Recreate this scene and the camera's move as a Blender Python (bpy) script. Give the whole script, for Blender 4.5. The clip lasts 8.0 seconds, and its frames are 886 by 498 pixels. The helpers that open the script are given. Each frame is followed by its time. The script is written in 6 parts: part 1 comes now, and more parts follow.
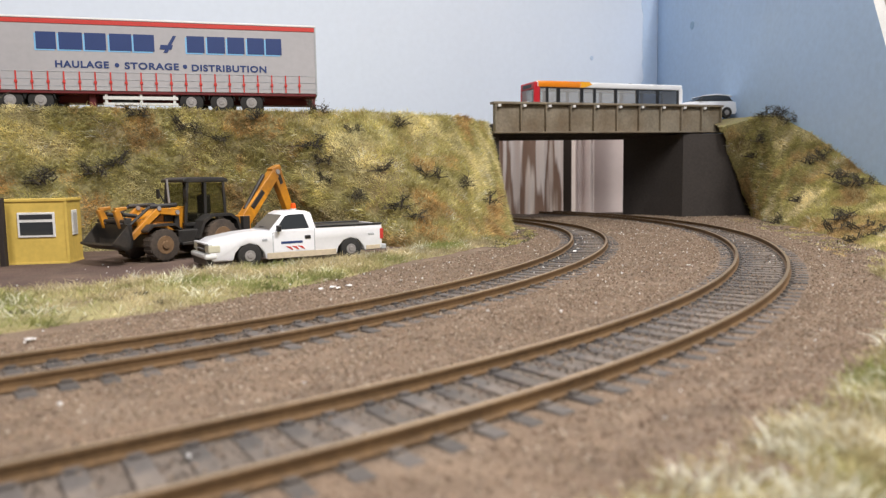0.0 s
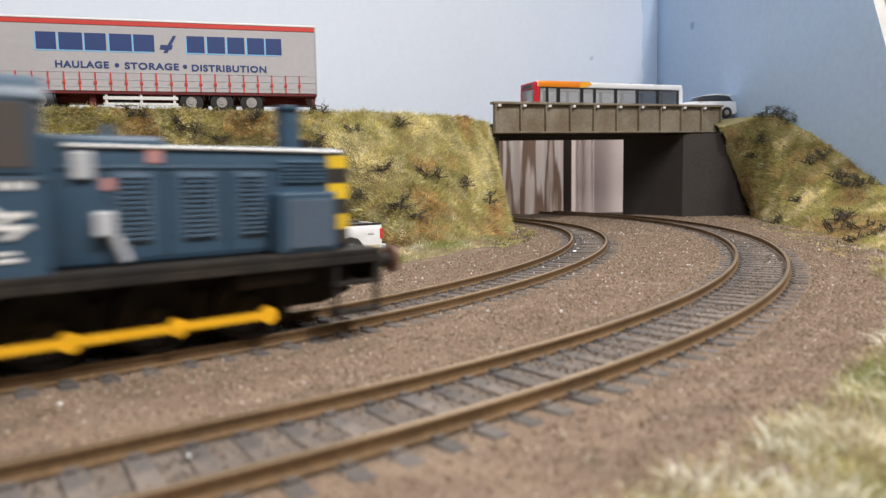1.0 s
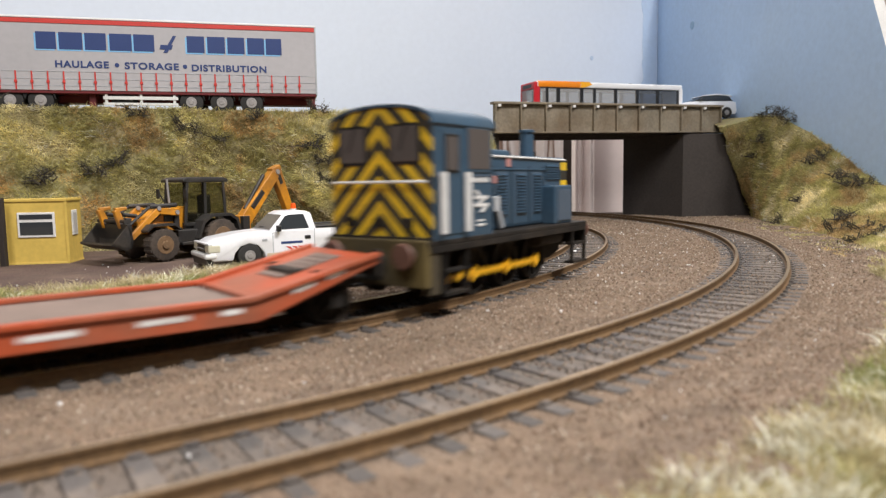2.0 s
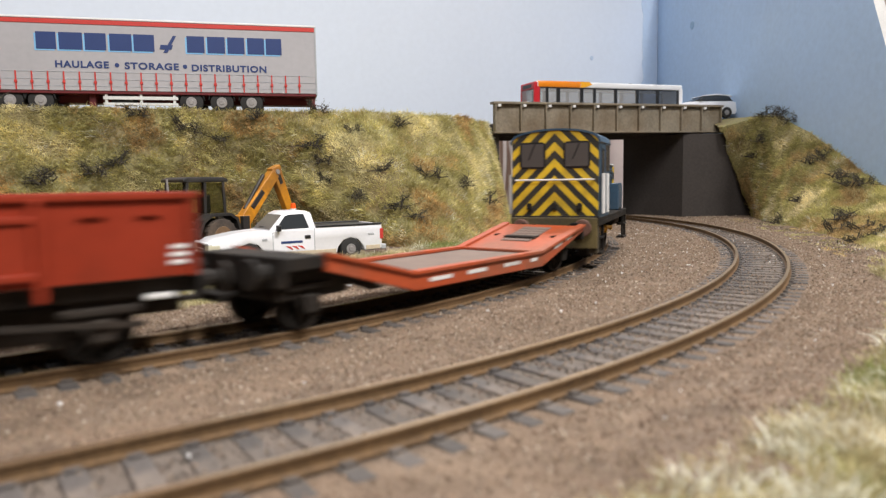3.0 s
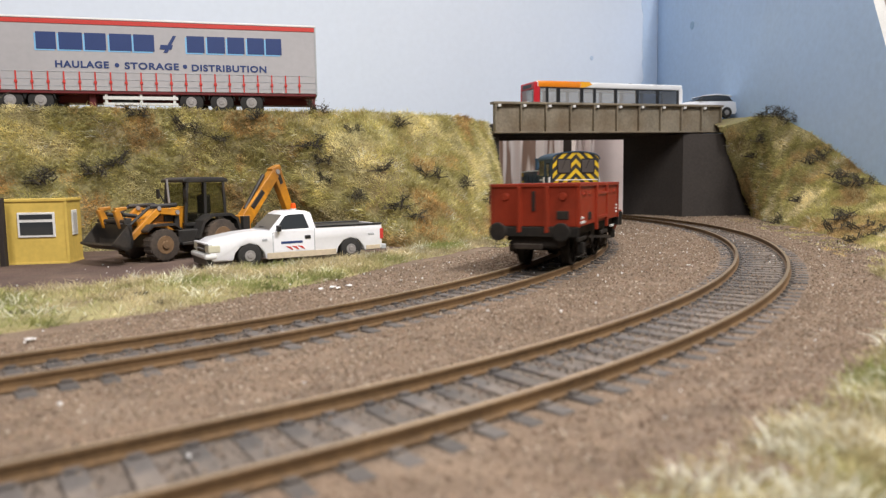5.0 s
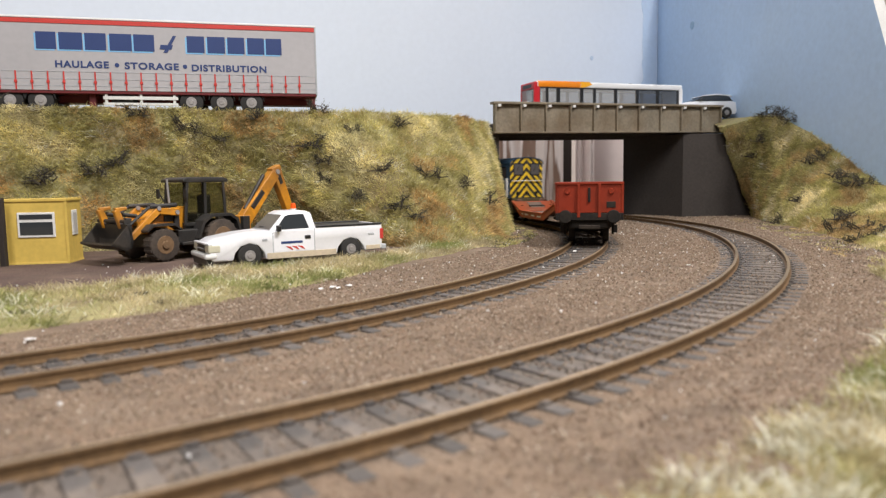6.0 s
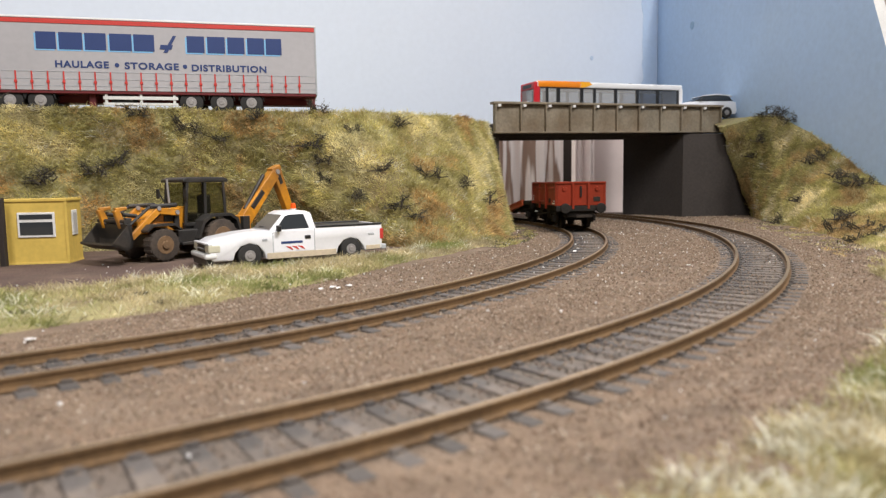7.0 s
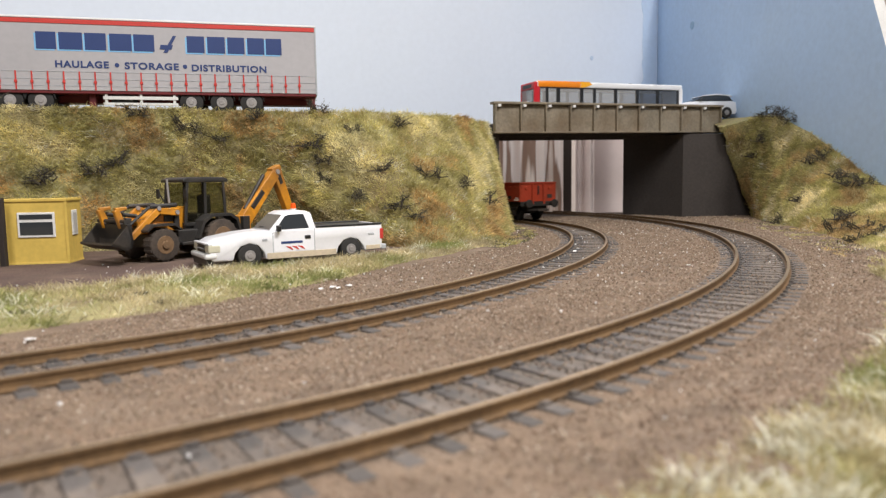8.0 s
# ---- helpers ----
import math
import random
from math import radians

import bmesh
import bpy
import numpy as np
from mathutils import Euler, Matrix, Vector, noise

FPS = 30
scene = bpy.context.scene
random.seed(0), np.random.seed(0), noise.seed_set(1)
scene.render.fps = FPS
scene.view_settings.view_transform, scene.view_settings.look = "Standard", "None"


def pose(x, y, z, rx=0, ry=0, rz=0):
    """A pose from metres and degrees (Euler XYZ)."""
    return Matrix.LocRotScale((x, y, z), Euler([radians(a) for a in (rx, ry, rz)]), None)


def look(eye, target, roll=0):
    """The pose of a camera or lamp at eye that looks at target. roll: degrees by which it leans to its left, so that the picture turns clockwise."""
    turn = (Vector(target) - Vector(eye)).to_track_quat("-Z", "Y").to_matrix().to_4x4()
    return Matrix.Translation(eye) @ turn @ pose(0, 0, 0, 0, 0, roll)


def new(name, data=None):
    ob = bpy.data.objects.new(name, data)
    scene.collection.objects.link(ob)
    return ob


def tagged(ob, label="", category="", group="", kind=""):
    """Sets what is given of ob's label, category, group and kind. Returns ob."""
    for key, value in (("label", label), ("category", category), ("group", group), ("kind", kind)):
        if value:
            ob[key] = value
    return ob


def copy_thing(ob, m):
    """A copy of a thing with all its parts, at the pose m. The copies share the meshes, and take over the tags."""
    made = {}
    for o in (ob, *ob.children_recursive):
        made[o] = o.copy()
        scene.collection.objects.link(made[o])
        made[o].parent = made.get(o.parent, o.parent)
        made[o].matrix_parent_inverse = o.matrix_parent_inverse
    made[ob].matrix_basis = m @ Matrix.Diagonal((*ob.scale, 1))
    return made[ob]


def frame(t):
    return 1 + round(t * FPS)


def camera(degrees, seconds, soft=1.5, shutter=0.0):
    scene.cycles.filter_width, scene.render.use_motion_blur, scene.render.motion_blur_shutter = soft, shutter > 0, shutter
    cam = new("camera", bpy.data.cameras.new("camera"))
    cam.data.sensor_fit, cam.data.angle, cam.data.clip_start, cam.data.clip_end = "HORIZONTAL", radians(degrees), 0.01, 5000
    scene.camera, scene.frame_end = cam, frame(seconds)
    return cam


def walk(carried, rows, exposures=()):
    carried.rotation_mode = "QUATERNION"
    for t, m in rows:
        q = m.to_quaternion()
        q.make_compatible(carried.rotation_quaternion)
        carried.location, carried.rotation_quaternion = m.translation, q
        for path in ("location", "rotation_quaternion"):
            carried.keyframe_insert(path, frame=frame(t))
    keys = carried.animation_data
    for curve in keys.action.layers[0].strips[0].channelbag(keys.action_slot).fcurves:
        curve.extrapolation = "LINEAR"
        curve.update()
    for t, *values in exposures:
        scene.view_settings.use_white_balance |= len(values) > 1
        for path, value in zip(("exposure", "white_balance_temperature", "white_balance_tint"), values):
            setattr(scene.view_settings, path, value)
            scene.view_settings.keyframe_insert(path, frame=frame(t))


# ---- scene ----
# A 4 mm to the foot model railway on a baseboard. Sizes below are in millimetres of the model and are
# turned into metres by MM when a mesh is made.
MM = 0.001

# ---- camera ----
cam = camera(66.32, 8.0, soft=1.3, shutter=0.8)
EYE = Vector((0.0, 0.0, 0.03114))
PITCH = radians(5.616)
VIEW = look(EYE, EYE + Vector((0, math.cos(PITCH), -math.sin(PITCH))), -0.9)
walk(cam, [(0.0, VIEW), (8.0, VIEW)])
cam.data.dof.use_dof = True
cam.data.dof.focus_distance = 0.36
cam.data.dof.aperture_fstop = 24.0

# ---- light: two lamps over the front of the layout, one added unseen to brighten the curtains ----
scene.view_settings.exposure = 0.0
world = bpy.data.worlds.new("room_air")
scene.world = world
world.use_nodes = True
world.node_tree.nodes["Background"].inputs[0].default_value = (0.95, 0.97, 1.0, 1)
world.node_tree.nodes["Background"].inputs[1].default_value = 0.06


def area_lamp(name, eye, target, size, power, color, beam=180):
    data = bpy.data.lights.new(name, "AREA")
    data.shape, data.size, data.energy, data.color = "SQUARE", size, power, color
    data.spread = radians(beam)
    ob = new(name, data)
    ob.matrix_world = look(Vector(eye), Vector(target))
    return ob


area_lamp("side_lamp", (0.50, -0.14, 0.98), (-0.06, 0.18, 0.0), 0.16, 4.5, (1.0, 0.96, 0.94), 98)
area_lamp("layout_lamp", (-0.10, -0.50, 0.80), (-0.08, 0.40, 0.0), 0.45, 7.2, (1.0, 0.975, 0.975))
# Added fill behind the backscene, only to brighten the curtains.
area_lamp("curtain_fill_lamp", (0.10, 0.845, 0.90), (0.12, 0.89, 0.0), 0.2, 15.0, (1.0, 0.92, 0.87))


# ---- materials ----
def nodes_of(name):
    m = bpy.data.materials.new(name)
    m.use_nodes = True
    return m, m.node_tree.nodes, m.node_tree.links


def paint(name, color, rough=0.5, metal=0.0, var=0.18, fine=900.0, coarse=90.0, bump=0.15, dirt=None, dirt_amount=0.0,
          island=0.0, objvar=0.0, spec=0.5, hue=None):
    """A worn surface: base colour varied at two scales, optional dirt in patches, fine bump."""
    m, n, l = nodes_of(name)
    b = n["Principled BSDF"]
    b.inputs["Metallic"].default_value = metal
    b.inputs["Specular IOR Level"].default_value = spec
    tc = n.new("ShaderNodeTexCoord")
    a, c = n.new("ShaderNodeTexNoise"), n.new("ShaderNodeTexNoise")
    for t, s in ((a, fine), (c, coarse)):
        t.inputs["Scale"].default_value, t.inputs["Detail"].default_value = s, 4.0
        l.new(tc.outputs["Object"], t.inputs["Vector"])
    mix = n.new("ShaderNodeMath")
    mix.operation = "ADD"
    l.new(a.outputs["Fac"], mix.inputs[0])
    l.new(c.outputs["Fac"], mix.inputs[1])
    ramp = n.new("ShaderNodeMapRange")
    ramp.inputs["From Min"].default_value, ramp.inputs["From Max"].default_value = 0.6, 1.4
    ramp.inputs["To Min"].default_value, ramp.inputs["To Max"].default_value = 1 - var, 1 + var
    l.new(mix.outputs[0], ramp.inputs["Value"])
    value = ramp.outputs[0]
    for amount, kind in ((island, "ShaderNodeNewGeometry"), (objvar, "ShaderNodeObjectInfo")):
        if amount:
            g = n.new(kind)
            r = n.new("ShaderNodeMapRange")
            r.inputs["To Min"].default_value, r.inputs["To Max"].default_value = 1 - amount, 1 + amount
            l.new(g.outputs["Random Per Island" if kind == "ShaderNodeNewGeometry" else "Random"], r.inputs["Value"])
            k = n.new("ShaderNodeMath")
            k.operation = "MULTIPLY"
            l.new(value, k.inputs[0])
            l.new(r.outputs[0], k.inputs[1])
            value = k.outputs[0]
    base = None
    if hue:
        g = n.new("ShaderNodeNewGeometry")
        cr = n.new("ShaderNodeValToRGB")
        cr.color_ramp.interpolation = "CONSTANT"
        els = cr.color_ramp.elements
        while len(els) < len(hue):
            els.new(0.5)
        for i, h in enumerate(hue):
            els[i].position, els[i].color = i / len(hue), (*h, 1)
        l.new(g.outputs["Random Per Island"], cr.inputs["Fac"])
        base = cr.outputs["Color"]
    if dirt:
        t = n.new("ShaderNodeTexNoise")
        t.inputs["Scale"].default_value, t.inputs["Detail"].default_value = coarse * 0.7, 6.0
        l.new(tc.outputs["Object"], t.inputs["Vector"])
        r = n.new("ShaderNodeMapRange")
        r.inputs["From Min"].default_value, r.inputs["From Max"].default_value = 0.62 - 0.3 * dirt_amount, 0.75
        r.clamp = True
        l.new(t.outputs["Fac"], r.inputs["Value"])
        d = n.new("ShaderNodeMix")
        d.data_type = "RGBA"
        d.inputs["A"].default_value, d.inputs["B"].default_value = (*color, 1), (*dirt, 1)
        if base:
            l.new(base, d.inputs["A"])
        l.new(r.outputs[0], d.inputs["Factor"])
        base = d.outputs["Result"]
    mul = n.new("ShaderNodeVectorMath")
    mul.operation = "SCALE"
    if base:
        l.new(base, mul.inputs[0])
    else:
        mul.inputs[0].default_value = color
    l.new(value, mul.inputs["Scale"])
    l.new(mul.outputs[0], b.inputs["Base Color"])
    rr = n.new("ShaderNodeMapRange")
    rr.inputs["To Min"].default_value, rr.inputs["To Max"].default_value = max(0.02, rough - 0.1), min(1, rough + 0.12)
    l.new(c.outputs["Fac"], rr.inputs["Value"])
    l.new(rr.outputs[0], b.inputs["Roughness"])
    if bump:
        bp = n.new("ShaderNodeBump")
        bp.inputs["Strength"].default_value, bp.inputs["Distance"].default_value = bump, 0.0004
        l.new(a.outputs["Fac"], bp.inputs["Height"])
        l.new(bp.outputs[0], b.inputs["Normal"])
    return m


def grass_paint(name, stops, rough=0.8):
    """Fibres of several greens and straws: hue in drifts by place, lighter and darker clumps, varied fibre by fibre."""
    m, n, l = nodes_of(name)
    b = n["Principled BSDF"]
    b.inputs["Roughness"].default_value, b.inputs["Specular IOR Level"].default_value = rough, 0.3
    tc, g = n.new("ShaderNodeTexCoord"), n.new("ShaderNodeNewGeometry")

    def drift(scale, detail, low, high, to_low, to_high, shift):
        t, mp, r = n.new("ShaderNodeTexNoise"), n.new("ShaderNodeMapping"), n.new("ShaderNodeMapRange")
        mp.inputs["Location"].default_value = (shift, shift * 0.7, shift * 1.3)
        t.inputs["Scale"].default_value, t.inputs["Detail"].default_value, t.inputs["Roughness"].default_value = scale, detail, 0.6
        r.clamp = False
        for key, v in (("From Min", low), ("From Max", high), ("To Min", to_low), ("To Max", to_high)):
            r.inputs[key].default_value = v
        l.new(tc.outputs["Object"], mp.inputs["Vector"])
        l.new(mp.outputs[0], t.inputs["Vector"])
        l.new(t.outputs["Fac"], r.inputs["Value"])
        return r.outputs[0]

    def math_of(kind, a, c):
        k = n.new("ShaderNodeMath")
        k.operation = kind
        for i, v in enumerate((a, c)):
            if isinstance(v, float):
                k.inputs[i].default_value = v
            else:
                l.new(v, k.inputs[i])
        return k.outputs[0]
    place = drift(27.0, 4.0, 0.36, 0.64, 0.02, 0.80, 3.0)
    fac = math_of("ADD", place, math_of("MULTIPLY", g.outputs["Random Per Island"], 0.20))
    cr = n.new("ShaderNodeValToRGB")
    els = cr.color_ramp.elements
    while len(els) < len(stops):
        els.new(0.5)
    for e, (p, c) in zip(els, stops):
        e.position, e.color = p, (*c, 1)
    l.new(fac, cr.inputs["Fac"])
    clump = drift(75.0, 3.0, 0.32, 0.66, 0.70, 1.22, 9.0)
    each = n.new("ShaderNodeTexWhiteNoise")
    each.noise_dimensions = "1D"
    l.new(g.outputs["Random Per Island"], each.inputs["W"])
    shade = math_of("MULTIPLY", clump, math_of("ADD", math_of("MULTIPLY", each.outputs["Value"], 0.5), 0.75))
    mul = n.new("ShaderNodeVectorMath")
    mul.operation = "SCALE"
    l.new(cr.outputs["Color"], mul.inputs[0])
    l.new(shade, mul.inputs["Scale"])
    l.new(mul.outputs[0], b.inputs["Base Color"])
    thin = n.new("ShaderNodeBsdfTranslucent")
    l.new(mul.outputs[0], thin.inputs["Color"])
    both = n.new("ShaderNodeMixShader")
    both.inputs["Fac"].default_value = 0.35
    l.new(b.outputs[0], both.inputs[1])
    l.new(thin.outputs[0], both.inputs[2])
    l.new(both.outputs[0], n["Material Output"].inputs["Surface"])
    return m


def clear_pane(name, tint, gloss=0.12, base=(0.02, 0.02, 0.02)):
    """Thin tinted glass that lets most light through."""
    m, n, l = nodes_of(name)
    b = n["Principled BSDF"]
    b.inputs["Base Color"].default_value, b.inputs["Roughness"].default_value = (*base, 1), 0.08
    t = n.new("ShaderNodeBsdfTransparent")
    t.inputs["Color"].default_value = (*tint, 1)
    mix = n.new("ShaderNodeMixShader")
    mix.inputs["Fac"].default_value = gloss
    l.new(t.outputs[0], mix.inputs[1])
    l.new(b.outputs[0], mix.inputs[2])
    l.new(mix.outputs[0], n["Material Output"].inputs["Surface"])
    return m


def glass(name, color=(0.03, 0.035, 0.04), rough=0.08):
    m, n, l = nodes_of(name)
    b = n["Principled BSDF"]
    b.inputs["Base Color"].default_value = (*color, 1)
    b.inputs["Roughness"].default_value = rough
    b.inputs["Coat Weight"].default_value = 0.3
    return m


GRASS = grass_paint("static_grass", [(0.04, (0.330, 0.227, 0.090)), (0.18, (0.627, 0.412, 0.180)), (0.32, (0.704, 0.546, 0.250)), (0.42, (0.440, 0.391, 0.150)),
                                     (0.58, (0.594, 0.546, 0.230)), (0.72, (0.737, 0.659, 0.330)), (0.90, (0.900, 0.824, 0.500))])
GRASS_BROWN = grass_paint("autumn_static_grass", [(0.02, (0.300, 0.205, 0.092)), (0.18, (0.500, 0.344, 0.156)), (0.36, (0.580, 0.446, 0.202)), (0.52, (0.400, 0.381, 0.147)),
                                                  (0.68, (0.550, 0.502, 0.202)), (0.90, (0.800, 0.707, 0.423))])
VERGE_GRASS = grass_paint("pale_static_grass", [(0.05, (0.229, 0.265, 0.088)), (0.30, (0.354, 0.363, 0.147)), (0.50, (0.478, 0.412, 0.225)), (0.75, (0.645, 0.559, 0.363))])
BED_GRAIN = paint("bed_grain", (0.145, 0.119, 0.102), 0.9, var=0.1, island=0.3, bump=0,
                  hue=[(0.162, 0.136, 0.111), (0.119, 0.098, 0.085), (0.196, 0.153, 0.119), (0.093, 0.076, 0.068), (0.145, 0.119, 0.102), (0.230, 0.178, 0.136), (0.128, 0.106, 0.089), (0.170, 0.136, 0.115)])
# Whitish fibres: glints and bright light put into the grass by colour.
GLINT_FIBRE = grass_paint("glint_fibre", [(0.0, (0.75, 0.72, 0.55)), (0.5, (0.85, 0.84, 0.70)), (1.0, (0.92, 0.90, 0.80))], 0.4)
TURF = paint("turf_under_grass", (0.255, 0.230, 0.102), 0.95, var=0.5, fine=600, coarse=60, bump=0.8, dirt=(0.204, 0.145, 0.076), dirt_amount=0.6)
SCRUB = paint("dark_scrub", (0.085, 0.08, 0.045), 0.9, var=0.4, island=0.6, bump=0)
TWIG = paint("scrub_twig", (0.055, 0.045, 0.036), 0.9, var=0.4, island=0.4, bump=0)
BALLAST = paint("ballast_base", (0.160, 0.112, 0.076), 0.95, var=0.5, fine=1500, coarse=120, bump=1.0, dirt=(0.202, 0.150, 0.108), dirt_amount=0.5)
GRAIN = paint("ballast_grain", (0.239, 0.178, 0.128), 0.9, var=0.1, island=0.26, bump=0,
              hue=[(0.265, 0.191, 0.128), (0.224, 0.166, 0.116), (0.292, 0.223, 0.164), (0.178, 0.126, 0.087), (0.252, 0.166, 0.116), (0.278, 0.215, 0.145),
                   (0.239, 0.178, 0.123), (0.132, 0.095, 0.064), (0.285, 0.215, 0.152), (0.252, 0.183, 0.135), (0.219, 0.152, 0.105), (0.265, 0.198, 0.140),
                   (0.191, 0.140, 0.099), (0.232, 0.171, 0.123), (0.257, 0.178, 0.123), (0.272, 0.204, 0.145), (0.224, 0.166, 0.111), (0.245, 0.183, 0.128),
                   (0.206, 0.147, 0.105), (0.265, 0.191, 0.135), (0.239, 0.171, 0.116), (0.385, 0.332, 0.265)])
BED = paint("grey_ballast_bed", (0.128, 0.104, 0.085), 0.9, var=0.4, fine=1400, coarse=150, bump=0.8, dirt=(0.136, 0.106, 0.085), dirt_amount=0.4)
EARTH = paint("yard_earth", (0.090, 0.056, 0.045), 0.95, var=0.4, fine=1200, coarse=70, bump=0.8, dirt=(0.142, 0.097, 0.070), dirt_amount=0.6)
SLEEPER = paint("sleeper_grey", (0.079, 0.070, 0.065), 0.7, var=0.35, objvar=0.3, dirt=(0.153, 0.122, 0.095), dirt_amount=0.55, bump=0.3)
RUST = paint("rail_rust", (0.135, 0.078, 0.033), 0.7, var=0.4, fine=900, coarse=60, bump=0.2)
STEEL = paint("rail_top_steel", (0.40, 0.30, 0.19), 0.34, metal=0.85, var=0.2, fine=700, coarse=40, bump=0.05)
SKY_PALE = paint("pale_sky_paint", (0.74, 0.81, 0.91), 0.8, var=0.03, fine=200, coarse=6, bump=0.03, spec=0.2)
SKY_BLUE = paint("blue_sky_paint", (0.44, 0.59, 0.80), 0.8, var=0.08, fine=220, coarse=9, bump=0.05, spec=0.2, dirt=(0.48, 0.62, 0.80), dirt_amount=0.3)
SKY_LAP = paint("lapped_sky_paint", (0.56, 0.68, 0.84), 0.8, var=0.06, fine=200, coarse=12, bump=0.05, spec=0.2)
SKY_DEEP = paint("deeper_sky_paint", (0.30, 0.45, 0.64), 0.7, var=0.15, fine=300, coarse=60, bump=0.1, spec=0.2)
EDGE_WHITE = paint("white_board_edge", (0.75, 0.75, 0.73), 0.6, var=0.1)
GIRDER = paint("weathered_girder", (0.235, 0.20, 0.145), 0.7, var=0.3, fine=500, coarse=50, dirt=(0.15, 0.105, 0.06), dirt_amount=0.6)
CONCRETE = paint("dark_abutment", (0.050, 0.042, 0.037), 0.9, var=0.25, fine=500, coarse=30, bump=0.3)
TARMAC = paint("tarmac", (0.09, 0.09, 0.09), 0.9, var=0.2, bump=0.5)
ROOM = paint("room_paint", (0.62, 0.56, 0.52), 0.9, var=0.04, coarse=3, fine=60)
ROOM_FLOOR = paint("room_carpet", (0.22, 0.20, 0.18), 0.95, var=0.2, coarse=6, fine=200)


# ---- mesh helpers ----
def thing(name, at=(0, 0, 0), turn=0.0, label="", category="", group="", kind=""):
    ob = new(name)
    ob.empty_display_size = 0.01
    ob.matrix_world = pose(at[0] * MM, at[1] * MM, at[2] * MM, 0, 0, turn)
    return tagged(ob, label, category, group, kind)


def part(name, bm, material, parent=None, label="", smooth=False, at=None):
    """One mesh object from a bmesh in millimetres, under a thing or a part."""
    bmesh.ops.scale(bm, vec=(MM, MM, MM), verts=bm.verts)
    bmesh.ops.recalc_face_normals(bm, faces=bm.faces)
    me = bpy.data.meshes.new(name)
    bm.to_mesh(me)
    bm.free()
    for m in material if isinstance(material, (list, tuple)) else [material]:
        me.materials.append(m)
    if smooth:
        me.shade_smooth()
        me.set_sharp_from_angle(angle=radians(38))
    ob = new(name, me)
    ob.parent = parent
    if at:
        ob.location = Vector(at) * MM
    return tagged(ob, label)


def sharing(name, me, parent, at, turn=0.0, label=""):
    """An object of its own on a shared mesh."""
    ob = new(name, me)
    ob.parent = parent
    ob.matrix_basis = pose(at[0] * MM, at[1] * MM, at[2] * MM, 0, 0, turn)
    return tagged(ob, label)


def join(bm, other):
    me = bpy.data.meshes.new("join")
    other.to_mesh(me)
    other.free()
    bm.from_mesh(me)
    bpy.data.meshes.remove(me)
    return bm


def box(x0, x1, y0, y1, z0, z1, bevel=0.0, bm=None, seg=2):
    b = bmesh.new()
    bmesh.ops.create_cube(b, size=1.0)
    for v in b.verts:
        v.co = Vector(((x0 + x1) / 2 + v.co.x * (x1 - x0), (y0 + y1) / 2 + v.co.y * (y1 - y0), (z0 + z1) / 2 + v.co.z * (z1 - z0)))
    if bevel:
        bmesh.ops.bevel(b, geom=b.edges[:], offset=bevel, segments=seg, affect="EDGES", profile=0.5)
    return join(bm, b) if bm else b


def tube(p0, p1, r0, r1=None, seg=14, bm=None, bevel=0.0):
    p0, p1 = Vector(p0), Vector(p1)
    b = bmesh.new()
    bmesh.ops.create_cone(b, cap_ends=True, segments=seg, radius1=r0, radius2=r0 if r1 is None else r1, depth=(p1 - p0).length)
    if bevel:
        rims = [e for e in b.edges if abs(e.verts[0].co.z - e.verts[1].co.z) < 1e-6]
        bmesh.ops.bevel(b, geom=rims, offset=bevel, segments=2, affect="EDGES", profile=0.5)
    q = (p1 - p0).to_track_quat("Z", "Y").to_matrix().to_4x4()
    bmesh.ops.transform(b, matrix=Matrix.Translation((p0 + p1) / 2) @ q, verts=b.verts)
    return join(bm, b) if bm else b


def prism(poly, a, b_, axis="y", bevel=0.0, bm=None, seg=2):
    """A polygon pulled along an axis: (x, z) along y, (y, z) along x, or (x, y) along z."""
    put = {"y": lambda u, w, t: (u, t, w), "x": lambda u, w, t: (t, u, w), "z": lambda u, w, t: (u, w, t)}[axis]
    b = bmesh.new()
    lo = [b.verts.new(put(u, w, a)) for u, w in poly]
    hi = [b.verts.new(put(u, w, b_)) for u, w in poly]
    b.faces.new(lo)
    b.faces.new(hi)
    for i in range(len(poly)):
        j = (i + 1) % len(poly)
        b.faces.new((lo[i], lo[j], hi[j], hi[i]))
    bmesh.ops.recalc_face_normals(b, faces=b.faces)
    if bevel:
        sharp = [e for e in b.edges if e.calc_face_angle(0) > 0.6]
        bmesh.ops.bevel(b, geom=sharp, offset=bevel, segments=seg, affect="EDGES", profile=0.5)
    return join(bm, b) if bm else b


def bars(rows, bm=None):
    b = bm or bmesh.new()
    for r in rows:
        box(*r, bm=b)
    return b


# ---- the two lines of track: curvature by length ----
def centreline(x, y, heading, bends, length=700.0, lead=160.0):
    ds = 2.0
    s = np.arange(-lead, length + ds, ds)
    k = np.where(s < 0, 0.0, np.interp(s, np.linspace(0, length, len(bends)), bends))
    turn = heading + np.concatenate([[0], np.cumsum((k[1:] + k[:-1]) / 2 * ds)])
    cx, cy = np.cos(turn), np.sin(turn)
    px = np.concatenate([[0], np.cumsum((cx[1:] + cx[:-1]) / 2 * ds)])
    py = np.concatenate([[0], np.cumsum((cy[1:] + cy[:-1]) / 2 * ds)])
    zero = int(round(lead / ds))
    return s, px - px[zero] + x, py - py[zero] + y, turn


LINE_A = centreline(-62.07, 130.2, 0.64674, (0.00329, 0.00229, 0.00242, 0.00336, 0.00346, 0.00346))
LINE_B = centreline(-24.59, 82.01, 0.60219, (0.00236, 0.00237, 0.00173, 0.00221, 0.00221, 0.00221))


